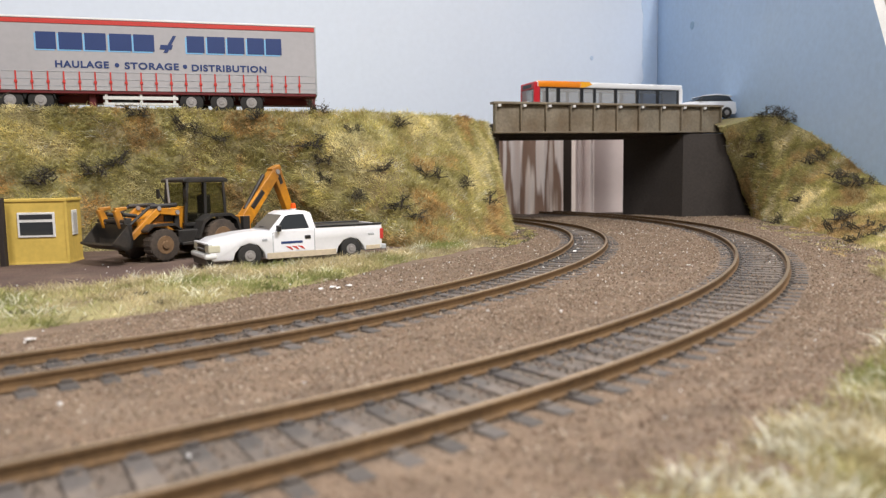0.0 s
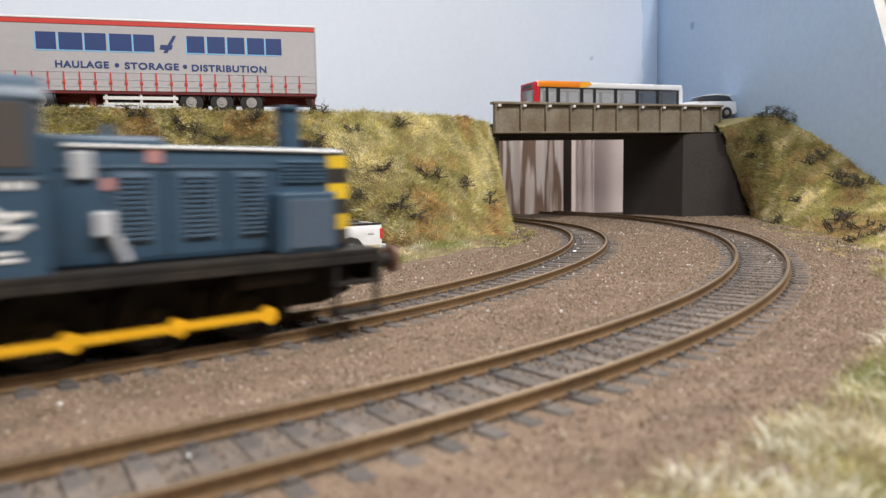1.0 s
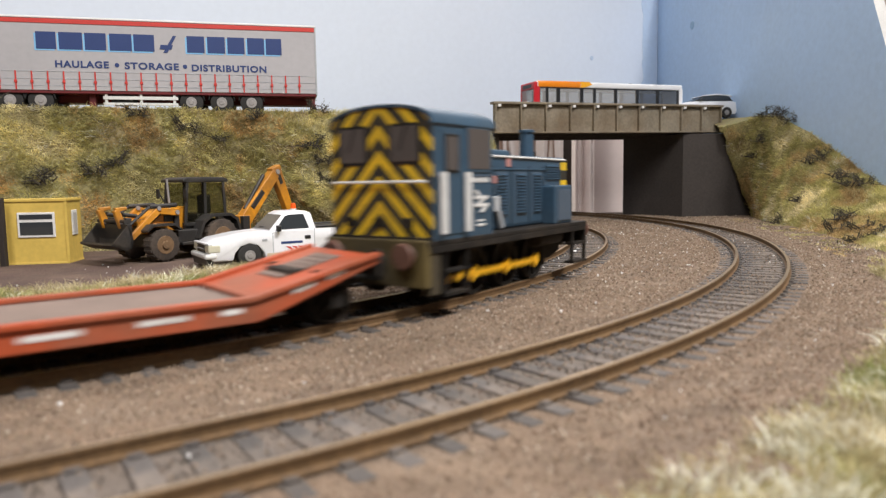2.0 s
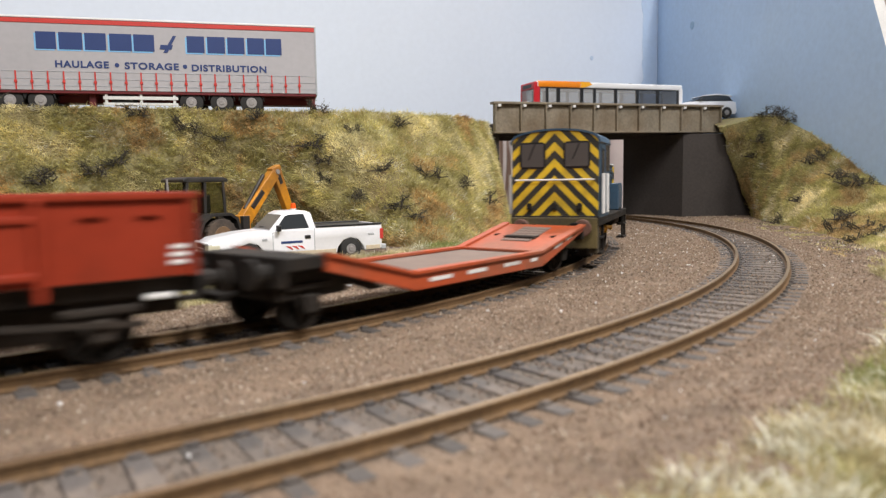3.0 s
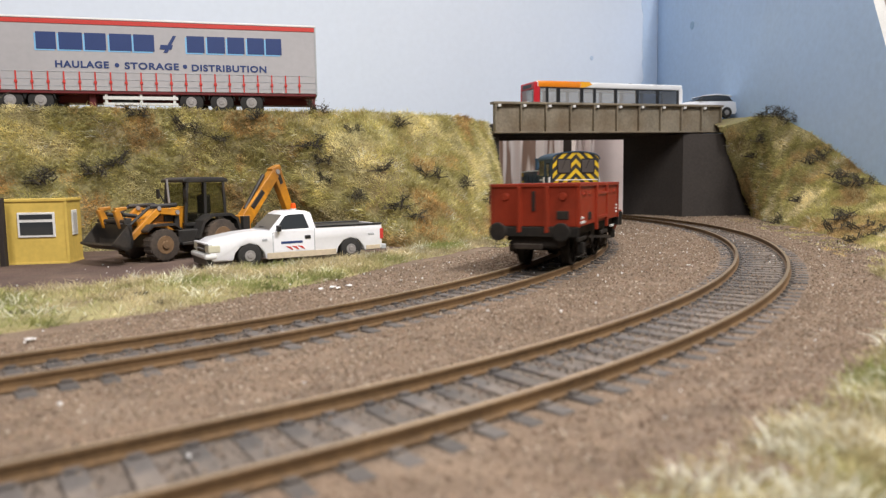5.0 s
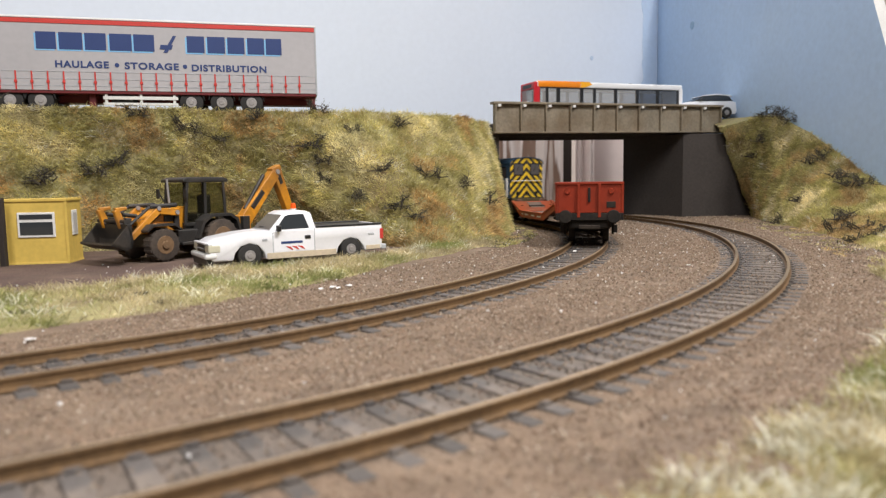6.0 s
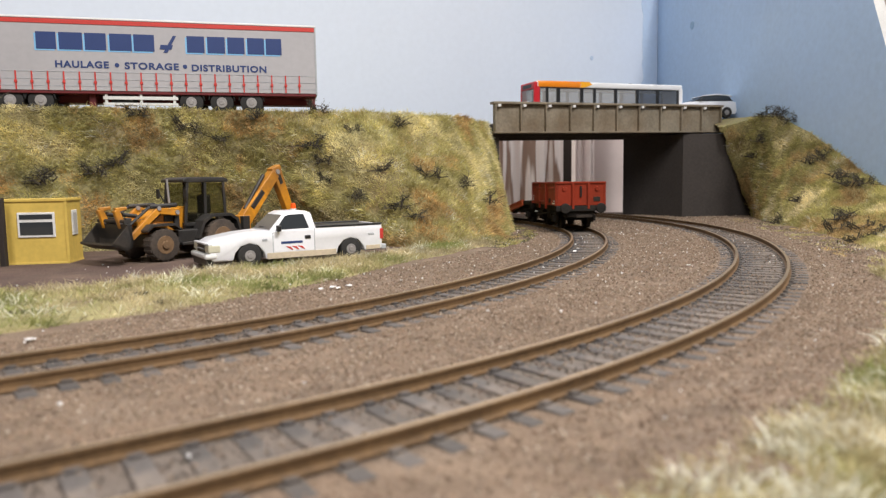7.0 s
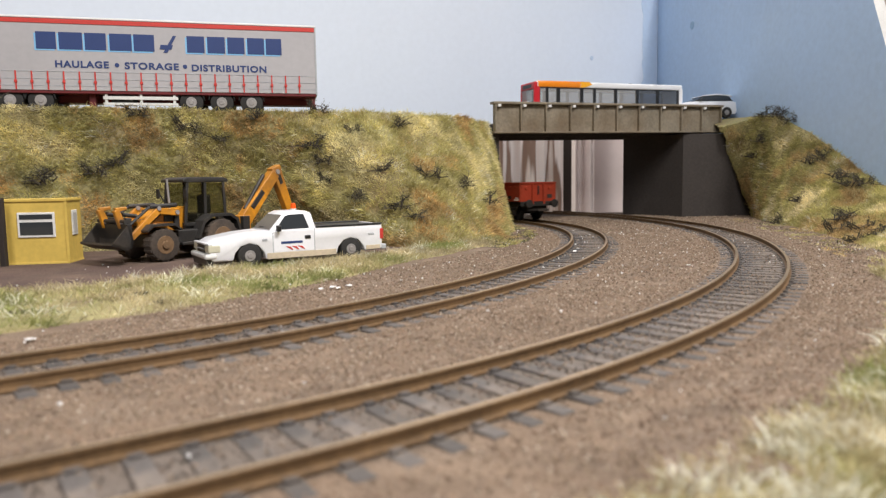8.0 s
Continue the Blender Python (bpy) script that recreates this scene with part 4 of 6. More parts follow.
def build_open_wagon():
    root = thing("open_mineral_wagon", label="red-brown steel open wagon, empty, with side doors", category="wagon")
    L, Wd = 35.2, 15.8
    for s in (1, -1):
        y0, y1 = sorted((s * (Wd - 0.7), s * Wd))
        side = part("side", box(-L, L, y0, y1, 15.2, 29.6, 0.12, seg=1), BAUXITE, root, "red-brown steel side")
        o = lambda x0, x1, z0, z1, e: box(x0, x1, min(s * (Wd - 0.1), s * (Wd + e)), max(s * (Wd - 0.1), s * (Wd + e)), z0, z1, 0.12, seg=1)
        part("top_rail", o(-L, L, 29.0, 30.2, 0.7), BAUXITE, side)
        door = part("door", o(-8.2, 9.0, 17.2, 26.0, 0.45), BAUXITE, side, "dropped side door panel")
        part("door_edge", o(-9.2, 10.0, 25.6, 26.7, 0.9), BAUXITE, door)
        part("door_edge", o(-9.2, 10.0, 16.4, 17.6, 1.0), BAUXITE, door)
        for x in (-9.4, 9.2):
            part("door_post", o(x, x + 1.4, 12.6, 29.4, 1.0), BAUXITE, side)
        for x in (-34.9, 33.6):
            part("corner_post", o(x, x + 1.3, 15.0, 29.4, 0.6), BAUXITE, side)
        for x in (-27, -18, 18, 27):
            part("pressing", prism([(x - 2, 26.2), (x + 2, 26.2), (x + 1.6, 27.0), (x - 1.6, 27.0)], min(s * Wd, s * (Wd + 0.6)), max(s * Wd, s * (Wd + 0.6))), BAUXITE, side)
        part("label_plate", o(-20.5, -15.6, 16.8, 19.6, 0.2), FRAME_BLACK, side, "black data plate")
        for x0, x1, z0, z1 in ((-33.4, -25.0, 15.9, 16.9), (-31.6, -27, 17.6, 18.3), (30.2, 33.4, 18.6, 19.4), (30.6, 33.4, 20.0, 20.8), (30.2, 33.2, 17.2, 18.0)):
            part("lettering_bar", o(x0, x1, z0, z1, 0.2), OLD_WHITE, side, "white bar of small lettering")
    for s in (1, -1):
        x0, x1 = sorted((s * (L - 0.7), s * L))
        end = part("end", box(x0, x1, -Wd + 0.8, Wd - 0.8, 15.2, 29.6, 0.12, seg=1), BAUXITE, root, "red-brown steel end")
        o = lambda y0, y1, z0, z1, e: box(min(s * (L - 0.1), s * (L + e)), max(s * (L - 0.1), s * (L + e)), y0, y1, z0, z1, 0.15, seg=1)
        part("top_rail", o(-Wd, Wd, 29.0, 30.2, 0.7), BAUXITE, end)
        for y in (-5.6, 4.4):
            part("end_post", o(y, y + 1.4, 13.0, 29.2, 1.2), BAUXITE, end)
        for y in (-10.5, 10.5):
            part("end_boss", tube((s * L, y, 25.6), (s * (L + 0.7), y, 25.6), 1.5, 1.2, 12), BAUXITE, end)
        part("lamp_bracket", o(-0.6, 0.6, 20.5, 27.5, 0.8), FRAME_BLACK, end)
        part("label_plate", o(-12.6, -8.2, 17.6, 20.6, 0.25) if s < 0 else o(8.2, 12.6, 17.6, 20.6, 0.25), FRAME_BLACK, end)
        part("headstock", o(-16.2, 16.2, 11.6, 15.0, 1.0), FRAME_BLACK, root)
    part("floor_plate", box(-L + 0.6, L - 0.6, -Wd + 0.6, Wd - 0.6, 15.0, 16.0, 0.1), DECK_WOOD, root)
    for s in (1, -1):
        part("solebar", box(-L, L, s * 13 - 0.6, s * 13 + 0.6, 11.8, 15.0, 0.2), FRAME_BLACK, root)
        for x in (-19, 19):
            part("axle_guard", prism([(x - 5.5, 12.0), (x + 5.5, 12.0), (x + 1.6, 3.6), (x - 1.6, 3.6)], s * 12 - 0.5, s * 12 + 0.5), FRAME_BLACK, root)
            part("axle_box", box(x - 1.9, x + 1.9, s * 13 - 1.3, s * 13 + 1.3, 4.4, 8.4, 0.4), FRAME_BLACK, root)
            part("spring", box(x - 6.5, x + 6.5, s * 13 - 0.6, s * 13 + 0.6, 9.0, 10.6, 0.4), FRAME_BLACK, root)
        bm = prism([(-14, 10.8), (26, 7.6), (26, 6.6), (-14, 9.8)], s * 14.6 - 0.3, s * 14.6 + 0.3)
        part("brake_lever", bm, FRAME_BLACK, root)
        part("lever_tip", box(26, 31, s * 14.6 - 0.5, s * 14.6 + 0.5, 8.8 if s > 0 else 11.2, 9.8 if s > 0 else 12.2, 0.2), OLD_WHITE, root, "white brake lever handle")
        part("vee_hanger", prism([(-4, 12), (4, 12), (0.8, 6), (-0.8, 6)], s * 12.4 - 0.4, s * 12.4 + 0.4), FRAME_BLACK, root)
        for x in (-11.4, 11.4):
            part("brake_shoe", box(x - 1, x + 1, s * 8.6 - 1, s * 8.6 + 1, 3.4, 10, 0.3), FRAME_BLACK, root)
    part("drain_pipe", box(-2, 2, -11, 11, 7, 9, 0.5), FRAME_BLACK, root)
    part("brake_rigging", box(-14, 14, -9.5, 9.5, 4.6, 11.6, 0.8), FRAME_BLACK, root)
    for x in (-29, 29):
        part("end_frame", box(x - 5, x + 5, -9, 9, 7.6, 12.0, 0.6), FRAME_BLACK, root)
    buffers(root, -36, -1, 11.4, 13.6, FRAME_BLACK, 4.6)
    buffers(root, 36, 1, 11.4, 13.6, FRAME_BLACK, 4.6)
    coupling(root, -36, -1)
    coupling(root, 36, 1)
    return root, [wheelset(root, x, 6.1, 8) for x in (-19, 19)]


LOCO, LOCO_AXLES, LOCO_RODS = build_loco()
LOW, LOW_AXLES = build_low_wagon()
OPEN, OPEN_AXLES = build_open_wagon()


# ---- road vehicles, hut and small things ----
CURTAIN_GREY = paint("grey_trailer_curtain", (0.42, 0.41, 0.42), 0.6, var=0.07, fine=300, coarse=30, bump=0.1)
BAND_RED = paint("red_band", (0.55, 0.045, 0.035), 0.45, var=0.1)
NAVY = paint("navy_lettering", (0.020, 0.045, 0.16), 0.5, var=0.08)
SKY_LETTER = paint("light_blue_shadow", (0.22, 0.50, 0.78), 0.5, var=0.08)
CHASSIS_RED = paint("dark_red_chassis", (0.13, 0.012, 0.015), 0.5, var=0.2)
TYRE = paint("tyre_rubber", (0.025, 0.024, 0.023), 0.85, var=0.3)
DUSTY_TYRE = paint("dusty_tyre", (0.055, 0.043, 0.034), 0.9, var=0.5, dirt=(0.13, 0.09, 0.06), dirt_amount=0.5)
RIM_SILVER = paint("silver_rim", (0.36, 0.34, 0.33), 0.45, metal=0.3, var=0.15)
WHITE_GLOSS = paint("white_car_paint", (0.86, 0.87, 0.90), 0.22, var=0.04, bump=0.02)
CREAM_DIRT = paint("dusty_lower_white", (0.58, 0.49, 0.36), 0.5, var=0.15)
BLACK_TRIM = paint("black_trim", (0.018, 0.018, 0.018), 0.4, var=0.2)
PLANT_YELLOW = paint("digger_yellow", (0.66, 0.27, 0.016), 0.45, var=0.22, fine=500, coarse=110, dirt=(0.26, 0.12, 0.035), dirt_amount=0.75)
PLANT_BLACK = paint("digger_black", (0.028, 0.026, 0.024), 0.5, var=0.3, dirt=(0.07, 0.055, 0.04), dirt_amount=0.5)
HUT_YELLOW = paint("faded_yellow_hut", (0.634, 0.449, 0.097), 0.55, var=0.12, fine=400, coarse=50, dirt=(0.484, 0.334, 0.070), dirt_amount=0.4)
AMBER = paint("orange_beacon", (0.80, 0.10, 0.01), 0.3, var=0.05)
BUS_WHITE = paint("bus_white", (0.80, 0.80, 0.80), 0.3, var=0.03)
BUS_ORANGE = paint("bus_orange", (0.85, 0.25, 0.01), 0.35, var=0.05)
BUS_AMBER = paint("bus_amber", (0.90, 0.42, 0.02), 0.35, var=0.05)
# Pale base colours put reflections and the bright view into the bus panes.
BUS_GLAZE = clear_pane("whitened_bus_glass", (0.95, 0.96, 0.96), 0.34, (0.55, 0.54, 0.53))
BUS_SMOKE = clear_pane("smoked_bus_glass", (0.66, 0.70, 0.75), 0.26, (0.28, 0.30, 0.33))
BUS_RED = paint("bus_red", (0.55, 0.02, 0.03), 0.35, var=0.06)
BUS_PANE = glass("bus_pane", (0.52, 0.51, 0.50), 0.12)
DARK_PANE = glass("dark_pane", (0.035, 0.04, 0.045), 0.06)
SMOKED = clear_pane("smoked_cab_pane", (0.86, 0.86, 0.78), 0.09)
LAMP_CLEAR = glass("clear_headlamp", (0.60, 0.58, 0.45), 0.1)
POST_GAP_BLACK = paint("post_and_gap_black", (0.03, 0.022, 0.018), 0.7, var=0.3)
LITTER = paint("white_litter", (0.75, 0.74, 0.72), 0.6, var=0.1)


def word(name, text, size, width, material, parent, at):
    """Raised lettering in the built-in font on a side that faces -y, its left end at `at`."""
    cu = bpy.data.curves.new(name, "FONT")
    cu.body, cu.size, cu.extrude, cu.space_character = text, size * MM, 0.08 * MM, 1.12
    cu.offset = 0.16 * MM
    tmp = bpy.data.objects.new(name, cu)
    scene.collection.objects.link(tmp)
    bpy.context.view_layer.update()
    me = bpy.data.meshes.new_from_object(tmp)
    bpy.data.objects.remove(tmp)
    xs = [v.co.x for v in me.vertices]
    k = width * MM / (max(xs) - min(xs))
    me.transform(Matrix.Rotation(radians(90), 4, "X") @ Matrix.Diagonal((k, 1, 1, 1)))
    me.materials.append(material)
    ob = new(name, me)
    ob.parent = parent
    ob.location = Vector(at) * MM
    return ob


def road_wheel(parent, x, y, r, w, rim, tyre, out, name="wheel", label=""):
    """A wheel lying along y; out is the side (+1 or -1) that its face looks to."""
    t = part(name, tube((x, y - w / 2, r), (x, y + w / 2, r), r, seg=24, bevel=w * 0.16), tyre, parent, label, smooth=True)
    f = y + out * w / 2
    bm = tube((x, f - out * 0.5, r), (x, f + out * 0.12, r), r * 0.52, r * 0.44, 20)
    tube((x, f + out * 0.1, r), (x, f + out * 0.5, r), r * 0.24, r * 0.2, 12, bm)
    part("rim", bm, rim, t, smooth=True)
    for i in range(5):
        a = 2 * math.pi * i / 5
        part("nut", tube((x + math.cos(a) * r * 0.4, f, r + math.sin(a) * r * 0.4), (x + math.cos(a) * r * 0.4, f + out * 0.3, r + math.sin(a) * r * 0.4), r * 0.06, seg=6), rim, t)
    return t


def build_lorry():
    root = thing("articulated_lorry", (-78.5, 418, 73.5), 13.4, "grey curtain-sided lorry trailer with red straps parked on the road", "lorry")
    F, R = -186.0, 3.2
    body = part("trailer_body", box(F, R, 0, 33, 12.2, 51.6, 0.25), CURTAIN_GREY, root, "grey curtain-sided body")
    part("roof_edge", box(F - 0.2, R + 0.4, -0.5, 33.5, 51.2, 52.4, 0.3), BUS_WHITE, body, "white roof edge")
    part("red_band", box(F, R - 0.2, -0.3, 0.05, 48.6, 51.0, 0.08), BAND_RED, body, "red band under the roof")
    part("rear_post", box(R - 0.2, R + 0.7, -0.4, 33.4, 11.5, 51.8, 0.2), PALE_GREY, body)
    for z in (14.6, 18.4, 22.4):
        part("curtain_hem", box(F, R, -0.18, 0.05, z, z + 0.25), PALE_GREY, body)
    for i in range(23):
        x = -6.6 - i * 8.05
        s = part("strap", box(x - 0.35, x + 0.35, -0.45, 0.0, 12.4, 22.6), BAND_RED, body, "red tensioning strap")
        part("buckle", box(x - 0.75, x + 0.75, -0.75, -0.3, 16.0, 17.6, 0.12), BAND_RED, s)
    part("side_rail", box(F, R, 0.3, 32.7, 10.6, 12.3, 0.2), CHASSIS_RED, root)
    # the haulier's name as plain blocks, one for each letter
    letters = ((-148.3, -138.2), (-136.8, -124.8), (-123.6, -112.6), (-110.8, -99.2), (-98.2, -87.2), (-69.6, -60.0), (-58.4, -48.6), (-47.2, -37.6), (-36.0, -26.4), (-25.4, -16.4))
    for x0, x1 in letters:
        part("name_block", box(x0 - 0.9, x1 - 0.9, -0.14, 0.04, 33.8, 43.2, 0.05), SKY_LETTER, body, "light blue block behind the name")
        part("name_block", box(x0, x1, -0.26, -0.1, 34.6, 44.0, 0.05), NAVY, body, "navy block of the painted name")
    part("name_block", prism([(-82.6, 34.2), (-80.4, 34.2), (-75.2, 43.8), (-77.0, 43.8)], -0.24, -0.1), NAVY, body)
    part("name_block", prism([(-84.6, 36.0), (-78.0, 36.0), (-77.2, 38.6), (-83.8, 38.6)], -0.22, -0.1), NAVY, body)
    word("lettering", "HAULAGE", 5.1, 27.5, NAVY, body, (-139.6, -0.15, 24.9))
    word("lettering", "STORAGE", 5.1, 29.0, NAVY, body, (-103.6, -0.15, 24.7))
    word("lettering", "DISTRIBUTION", 5.1, 42.0, NAVY, body, (-67.8, -0.15, 24.3))
    for x in (-107.6, -71.2):
        part("star", tube((x, -0.2, 26.6), (x, 0.0, 26.6), 1.25, seg=8), NAVY, body)
    # running gear
    part("chassis", box(-150, 0, 11.5, 21.5, 6.5, 10.8, 0.3), CHASSIS_RED, root, "dark red chassis")
    part("bumper", box(1.2, 2.8, 2, 31, 4.2, 6.2, 0.3), CHASSIS_RED, root)
    for y in (4.5, 28.5):
        part("light_bracket", box(0.4, 2.4, y - 2.6, y + 2.6, 6.0, 10.6, 0.2), CHASSIS_RED, root)
    for x in (-34.9, -51.8, -68.8):
        for y, o in ((4.0, -1), (29.0, 1)):
            road_wheel(root, x, y, 6.6, 5.6, RIM_SILVER, TYRE, o, label="black tyre on a silver rim")
        part("mudguard", prism([(x - 7.5, 8.0), (x - 6.6, 12.0), (x - 3.4, 14.4), (x + 3.4, 14.4), (x + 6.6, 12.0), (x + 7.5, 8.0), (x + 7.0, 8.0), (x + 6.2, 11.6), (x + 3.2, 13.8), (x - 3.2, 13.8), (x - 6.2, 11.6), (x - 7.0, 8.0)], 1.0, 7.0), BLACK_TRIM, root)
    for x in (-148.3, -163.6):
        for y, o in ((4.5, -1), (28.5, 1)):
            road_wheel(root, x, y, 6.8, 6.4, RIM_SILVER, TYRE, o, label="black tyre on a silver rim")
        part("mudguard", prism([(x - 8, 7.5), (x - 6.8, 12.0), (x - 3.4, 14.6), (x + 3.4, 14.6), (x + 6.8, 12.0), (x + 8, 7.5), (x + 7.4, 7.5), (x + 6.2, 11.6), (x + 3.2, 14.0), (x - 3.2, 14.0), (x - 6.2, 11.6), (x - 7.4, 7.5)], 1.0, 8.0), BLACK_TRIM, root)
    part("tractor_frame", box(-186, -142, 11, 22, 5.5, 9.5, 0.4), BLACK_TRIM, root)
    g = part("side_guard", bars([(-116, -76, 0.6, 1.4, 7.6, 9.4), (-116, -76, 0.6, 1.4, 4.4, 5.8)]), OLD_WHITE, root, "white side guard rails")
    for x in (-114.5, -96, -78):
        part("guard_post", box(x - 0.7, x + 0.7, 0.9, 2.0, 4.4, 12.0, 0.15), OLD_WHITE, g)
    part("landing_leg", box(-124, -120.5, 3.5, 6.5, 0.6, 11.5, 0.3), CHASSIS_RED, root)
    part("locker", box(-72 - 40, -100, 2.0, 12, 5, 10.8, 0.4), BLACK_TRIM, root)
    return root


build_lorry()


def build_hut():
    root = thing("site_hut", (-165.9, 299.6, -2.4), 9.0, "small faded yellow portable site hut with a white window", "site hut")
    W_, D_, H_ = 28.0, 17.0, 29.0
    body = part("body", box(-W_, 0, 0, D_, 0.8, H_ - 0.8, 0.35), HUT_YELLOW, root, "faded yellow panel walls")
    part("roof", box(-W_ - 0.5, 0.5, -0.5, D_ + 0.5, H_ - 1.2, H_ + 0.2, 0.3), HUT_YELLOW, root)
    part("skid", box(-W_ - 0.2, 0.2, -0.3, D_ + 0.3, 0.0, 1.2, 0.2), HUT_YELLOW, root)
    for x in (-W_, -0.6):
        part("corner_post", box(x - 0.3, x + 0.9, -0.35, 0.9, 0.6, H_ - 0.6, 0.15), HUT_YELLOW, body)
    win = part("window", box(-20.2, -4.8, -0.5, 0.1, 12.2, 23.2, 0.25), OLD_WHITE, body, "white framed window")
    part("pane", box(-19.2, -5.8, -0.62, -0.45, 13.3, 18.9), DARK_PANE, win)
    part("pane", box(-19.2, -5.8, -0.62, -0.45, 20.2, 22.3), DARK_PANE, win)
    side = part("window", box(-0.1, 0.5, 5.0, 11.0, 12.6, 23.8, 0.25), OLD_WHITE, body)
    part("pane", box(0.45, 0.62, 6.0, 10.0, 13.8, 22.6), BUS_PANE, side)
    post = part("post", box(-190.4, -188.0, 289.6, 292.0, -3, 27.5, 0.3), POST_GAP_BLACK)
    post.name = "gate_post"
    tagged(post, "dark timber gate post beside the yellow hut", "post")


build_hut()


def link(p0, p1, w0, w1, y0, y1, bm=None):
    """A tapering arm between two places in the x-z plane."""
    a, b = Vector(p0), Vector(p1)
    d = (b - a).normalized()
    n = Vector((-d.y, d.x))
    q = [a - n * w0 / 2, b - n * w1 / 2, b + n * w1 / 2, a + n * w0 / 2]
    return prism([(v.x, v.y) for v in q], y0, y1, bevel=0.25, seg=1, bm=bm)


def build_digger():
    root = thing("backhoe_loader", (-116.8, 331.0, -2.0), -125.5, "yellow and black backhoe loader standing in the yard", "digger")
    for x, r, w in ((30, 7.6, 6.4), (0, 9.1, 7.2)):
        for s in (1, -1):
            t = part("wheel", tube((x, s * 11.5 - w / 2, r), (x, s * 11.5 + w / 2, r), r * 0.93, seg=28, bevel=0.8), DUSTY_TYRE, root, "dusty treaded tyre", smooth=True)
            for i in range(18):
                a = 2 * math.pi * i / 18
                bm = box(-0.45, 0.45, -w / 2 + 0.4, w / 2 - 0.4, -0.3, 0.28)
                bmesh.ops.transform(bm, matrix=Matrix.Translation((x + math.cos(a) * r * 0.93, s * 11.5, r + math.sin(a) * r * 0.93)) @ Matrix.Rotation(math.pi / 2 - a, 4, "Y"), verts=bm.verts)
                part("tread", bm, DUSTY_TYRE, t)
            f = s * (11.5 + w / 2)
            bm = tube((x, f - s * 0.6, r), (x, f + s * 0.15, r), r * 0.60, r * 0.52, 20)
            tube((x, f, r), (x, f + s * 0.9, r), r * 0.26, r * 0.22, 12, bm)
            part("hub", bm, paint_hub, t, "rusty orange wheel centre", smooth=True)
    part("chassis", box(-8, 33, -6, 6, 6, 12, 0.6), PLANT_BLACK, root)
    part("bonnet", prism([(13, 12), (33, 12), (33, 19.6), (30, 21.6), (13, 24.2)], -6.2, 6.2, bevel=0.6), PLANT_YELLOW, root, "yellow engine bonnet", smooth=True)
    part("grille", box(32.8, 33.6, -4.6, 4.6, 12.8, 18.8, 0.2), PLANT_BLACK, root)
    part("maker_plate", box(18, 25, 6.1, 6.5, 17.4, 20.2, 0.1), PLANT_BLACK, root)
    part("exhaust", tube((19.6, 3.0, 23), (20.4, 3.0, 36.5), 0.5, seg=10), RIM_SILVER, root, "slim silver exhaust pipe")
    for s in (1, -1):
        part("front_mudguard", prism([(21.4, 13.6), (25, 15.9), (35, 15.9), (38, 13.6), (38, 14.4), (35.4, 16.8), (24.6, 16.8), (21.4, 14.4)], s * 11.5 - 3.2, s * 11.5 + 3.2), PLANT_BLACK, root)
        part("rear_mudguard", prism([(-10, 12), (-8.6, 16.6), (-5, 18.8), (5, 18.8), (9, 16.0), (12, 9), (13.2, 9.2), (10, 17.2), (5.6, 20), (-5.6, 20), (-9.8, 17.4), (-11.2, 12)], s * 10.8 - 3.8, s * 10.8 + 3.8), PLANT_BLACK, root, "black rear mudguard")
        part("cab_step", box(11, 21, s * 12 - 2, s * 12 + 2, 6.6, 8.0, 0.3), PLANT_BLACK, root)
        part("fuel_tank", box(9, 22, s * 9.5 - 2.5, s * 9.5 + 2.5, 7.6, 13.5, 0.6), PLANT_BLACK, root)
    # cab: posts, roof, panes
    cab = part("cab_floor", box(-8, 15.5, -8, 8, 12, 16.5, 0.4), PLANT_BLACK, root)
    for s in (1, -1):
        for x0, x1 in ((15.4, 13.4), (4.6, 4.0), (-7.0, -6.2)):
            part("cab_post", link((x0, 15), (x1, 35.2), 1.4, 1.3, s * 8.2 - 0.6, s * 8.2 + 0.6), PLANT_BLACK, cab)
        part("side_pane", prism([(5, 13), (15, 16), (13.4, 34.6), (4.4, 34.6)], s * 8.1 - 0.1, s * 8.1 + 0.1), SMOKED, cab, "smoky cab glass")
        part("side_pane", prism([(-6.6, 19.5), (4.2, 19.5), (3.8, 34.6), (-6.0, 34.6)], s * 8.1 - 0.1, s * 8.1 + 0.1), SMOKED, cab)
        part("door_rail", box(4.4, 15.4, s * 8.3 - 0.6, s * 8.3 + 0.6, 14.6, 16.4, 0.3), PLANT_BLACK, cab)
        m = part("mirror_arm", tube((14.8, s * 8.6, 26), (16.4, s * 11, 31), 0.35, seg=8), PLANT_BLACK, cab)
        part("mirror", box(16.0, 16.8, s * 11 - 1.2, s * 11 + 1.2, 27.5, 32, 0.3), PLANT_BLACK, m)
    part("windscreen", prism([(15.2, 17), (15.4, 17), (13.6, 34.8), (13.4, 34.8)], -7.8, 7.8), SMOKED, cab)
    part("rear_pane", prism([(-7.2, 18), (-6.9, 18), (-6.2, 34.8), (-6.5, 34.8)], -7.8, 7.8), SMOKED, cab)
    part("roof", prism([(-8.6, 35), (16, 35), (16, 36.4), (13, 37.4), (-6, 37.4), (-8.6, 36.6)], -9, 9, bevel=0.4), PLANT_BLACK, cab, "black cab roof", smooth=True)
    seat = box(-1, 6, -4, 4, 16.5, 20, 0.6)
    box(-2, 0.6, -4, 4, 20, 29, 0.8, seat)
    part("seat", seat, PLANT_BLACK, cab)
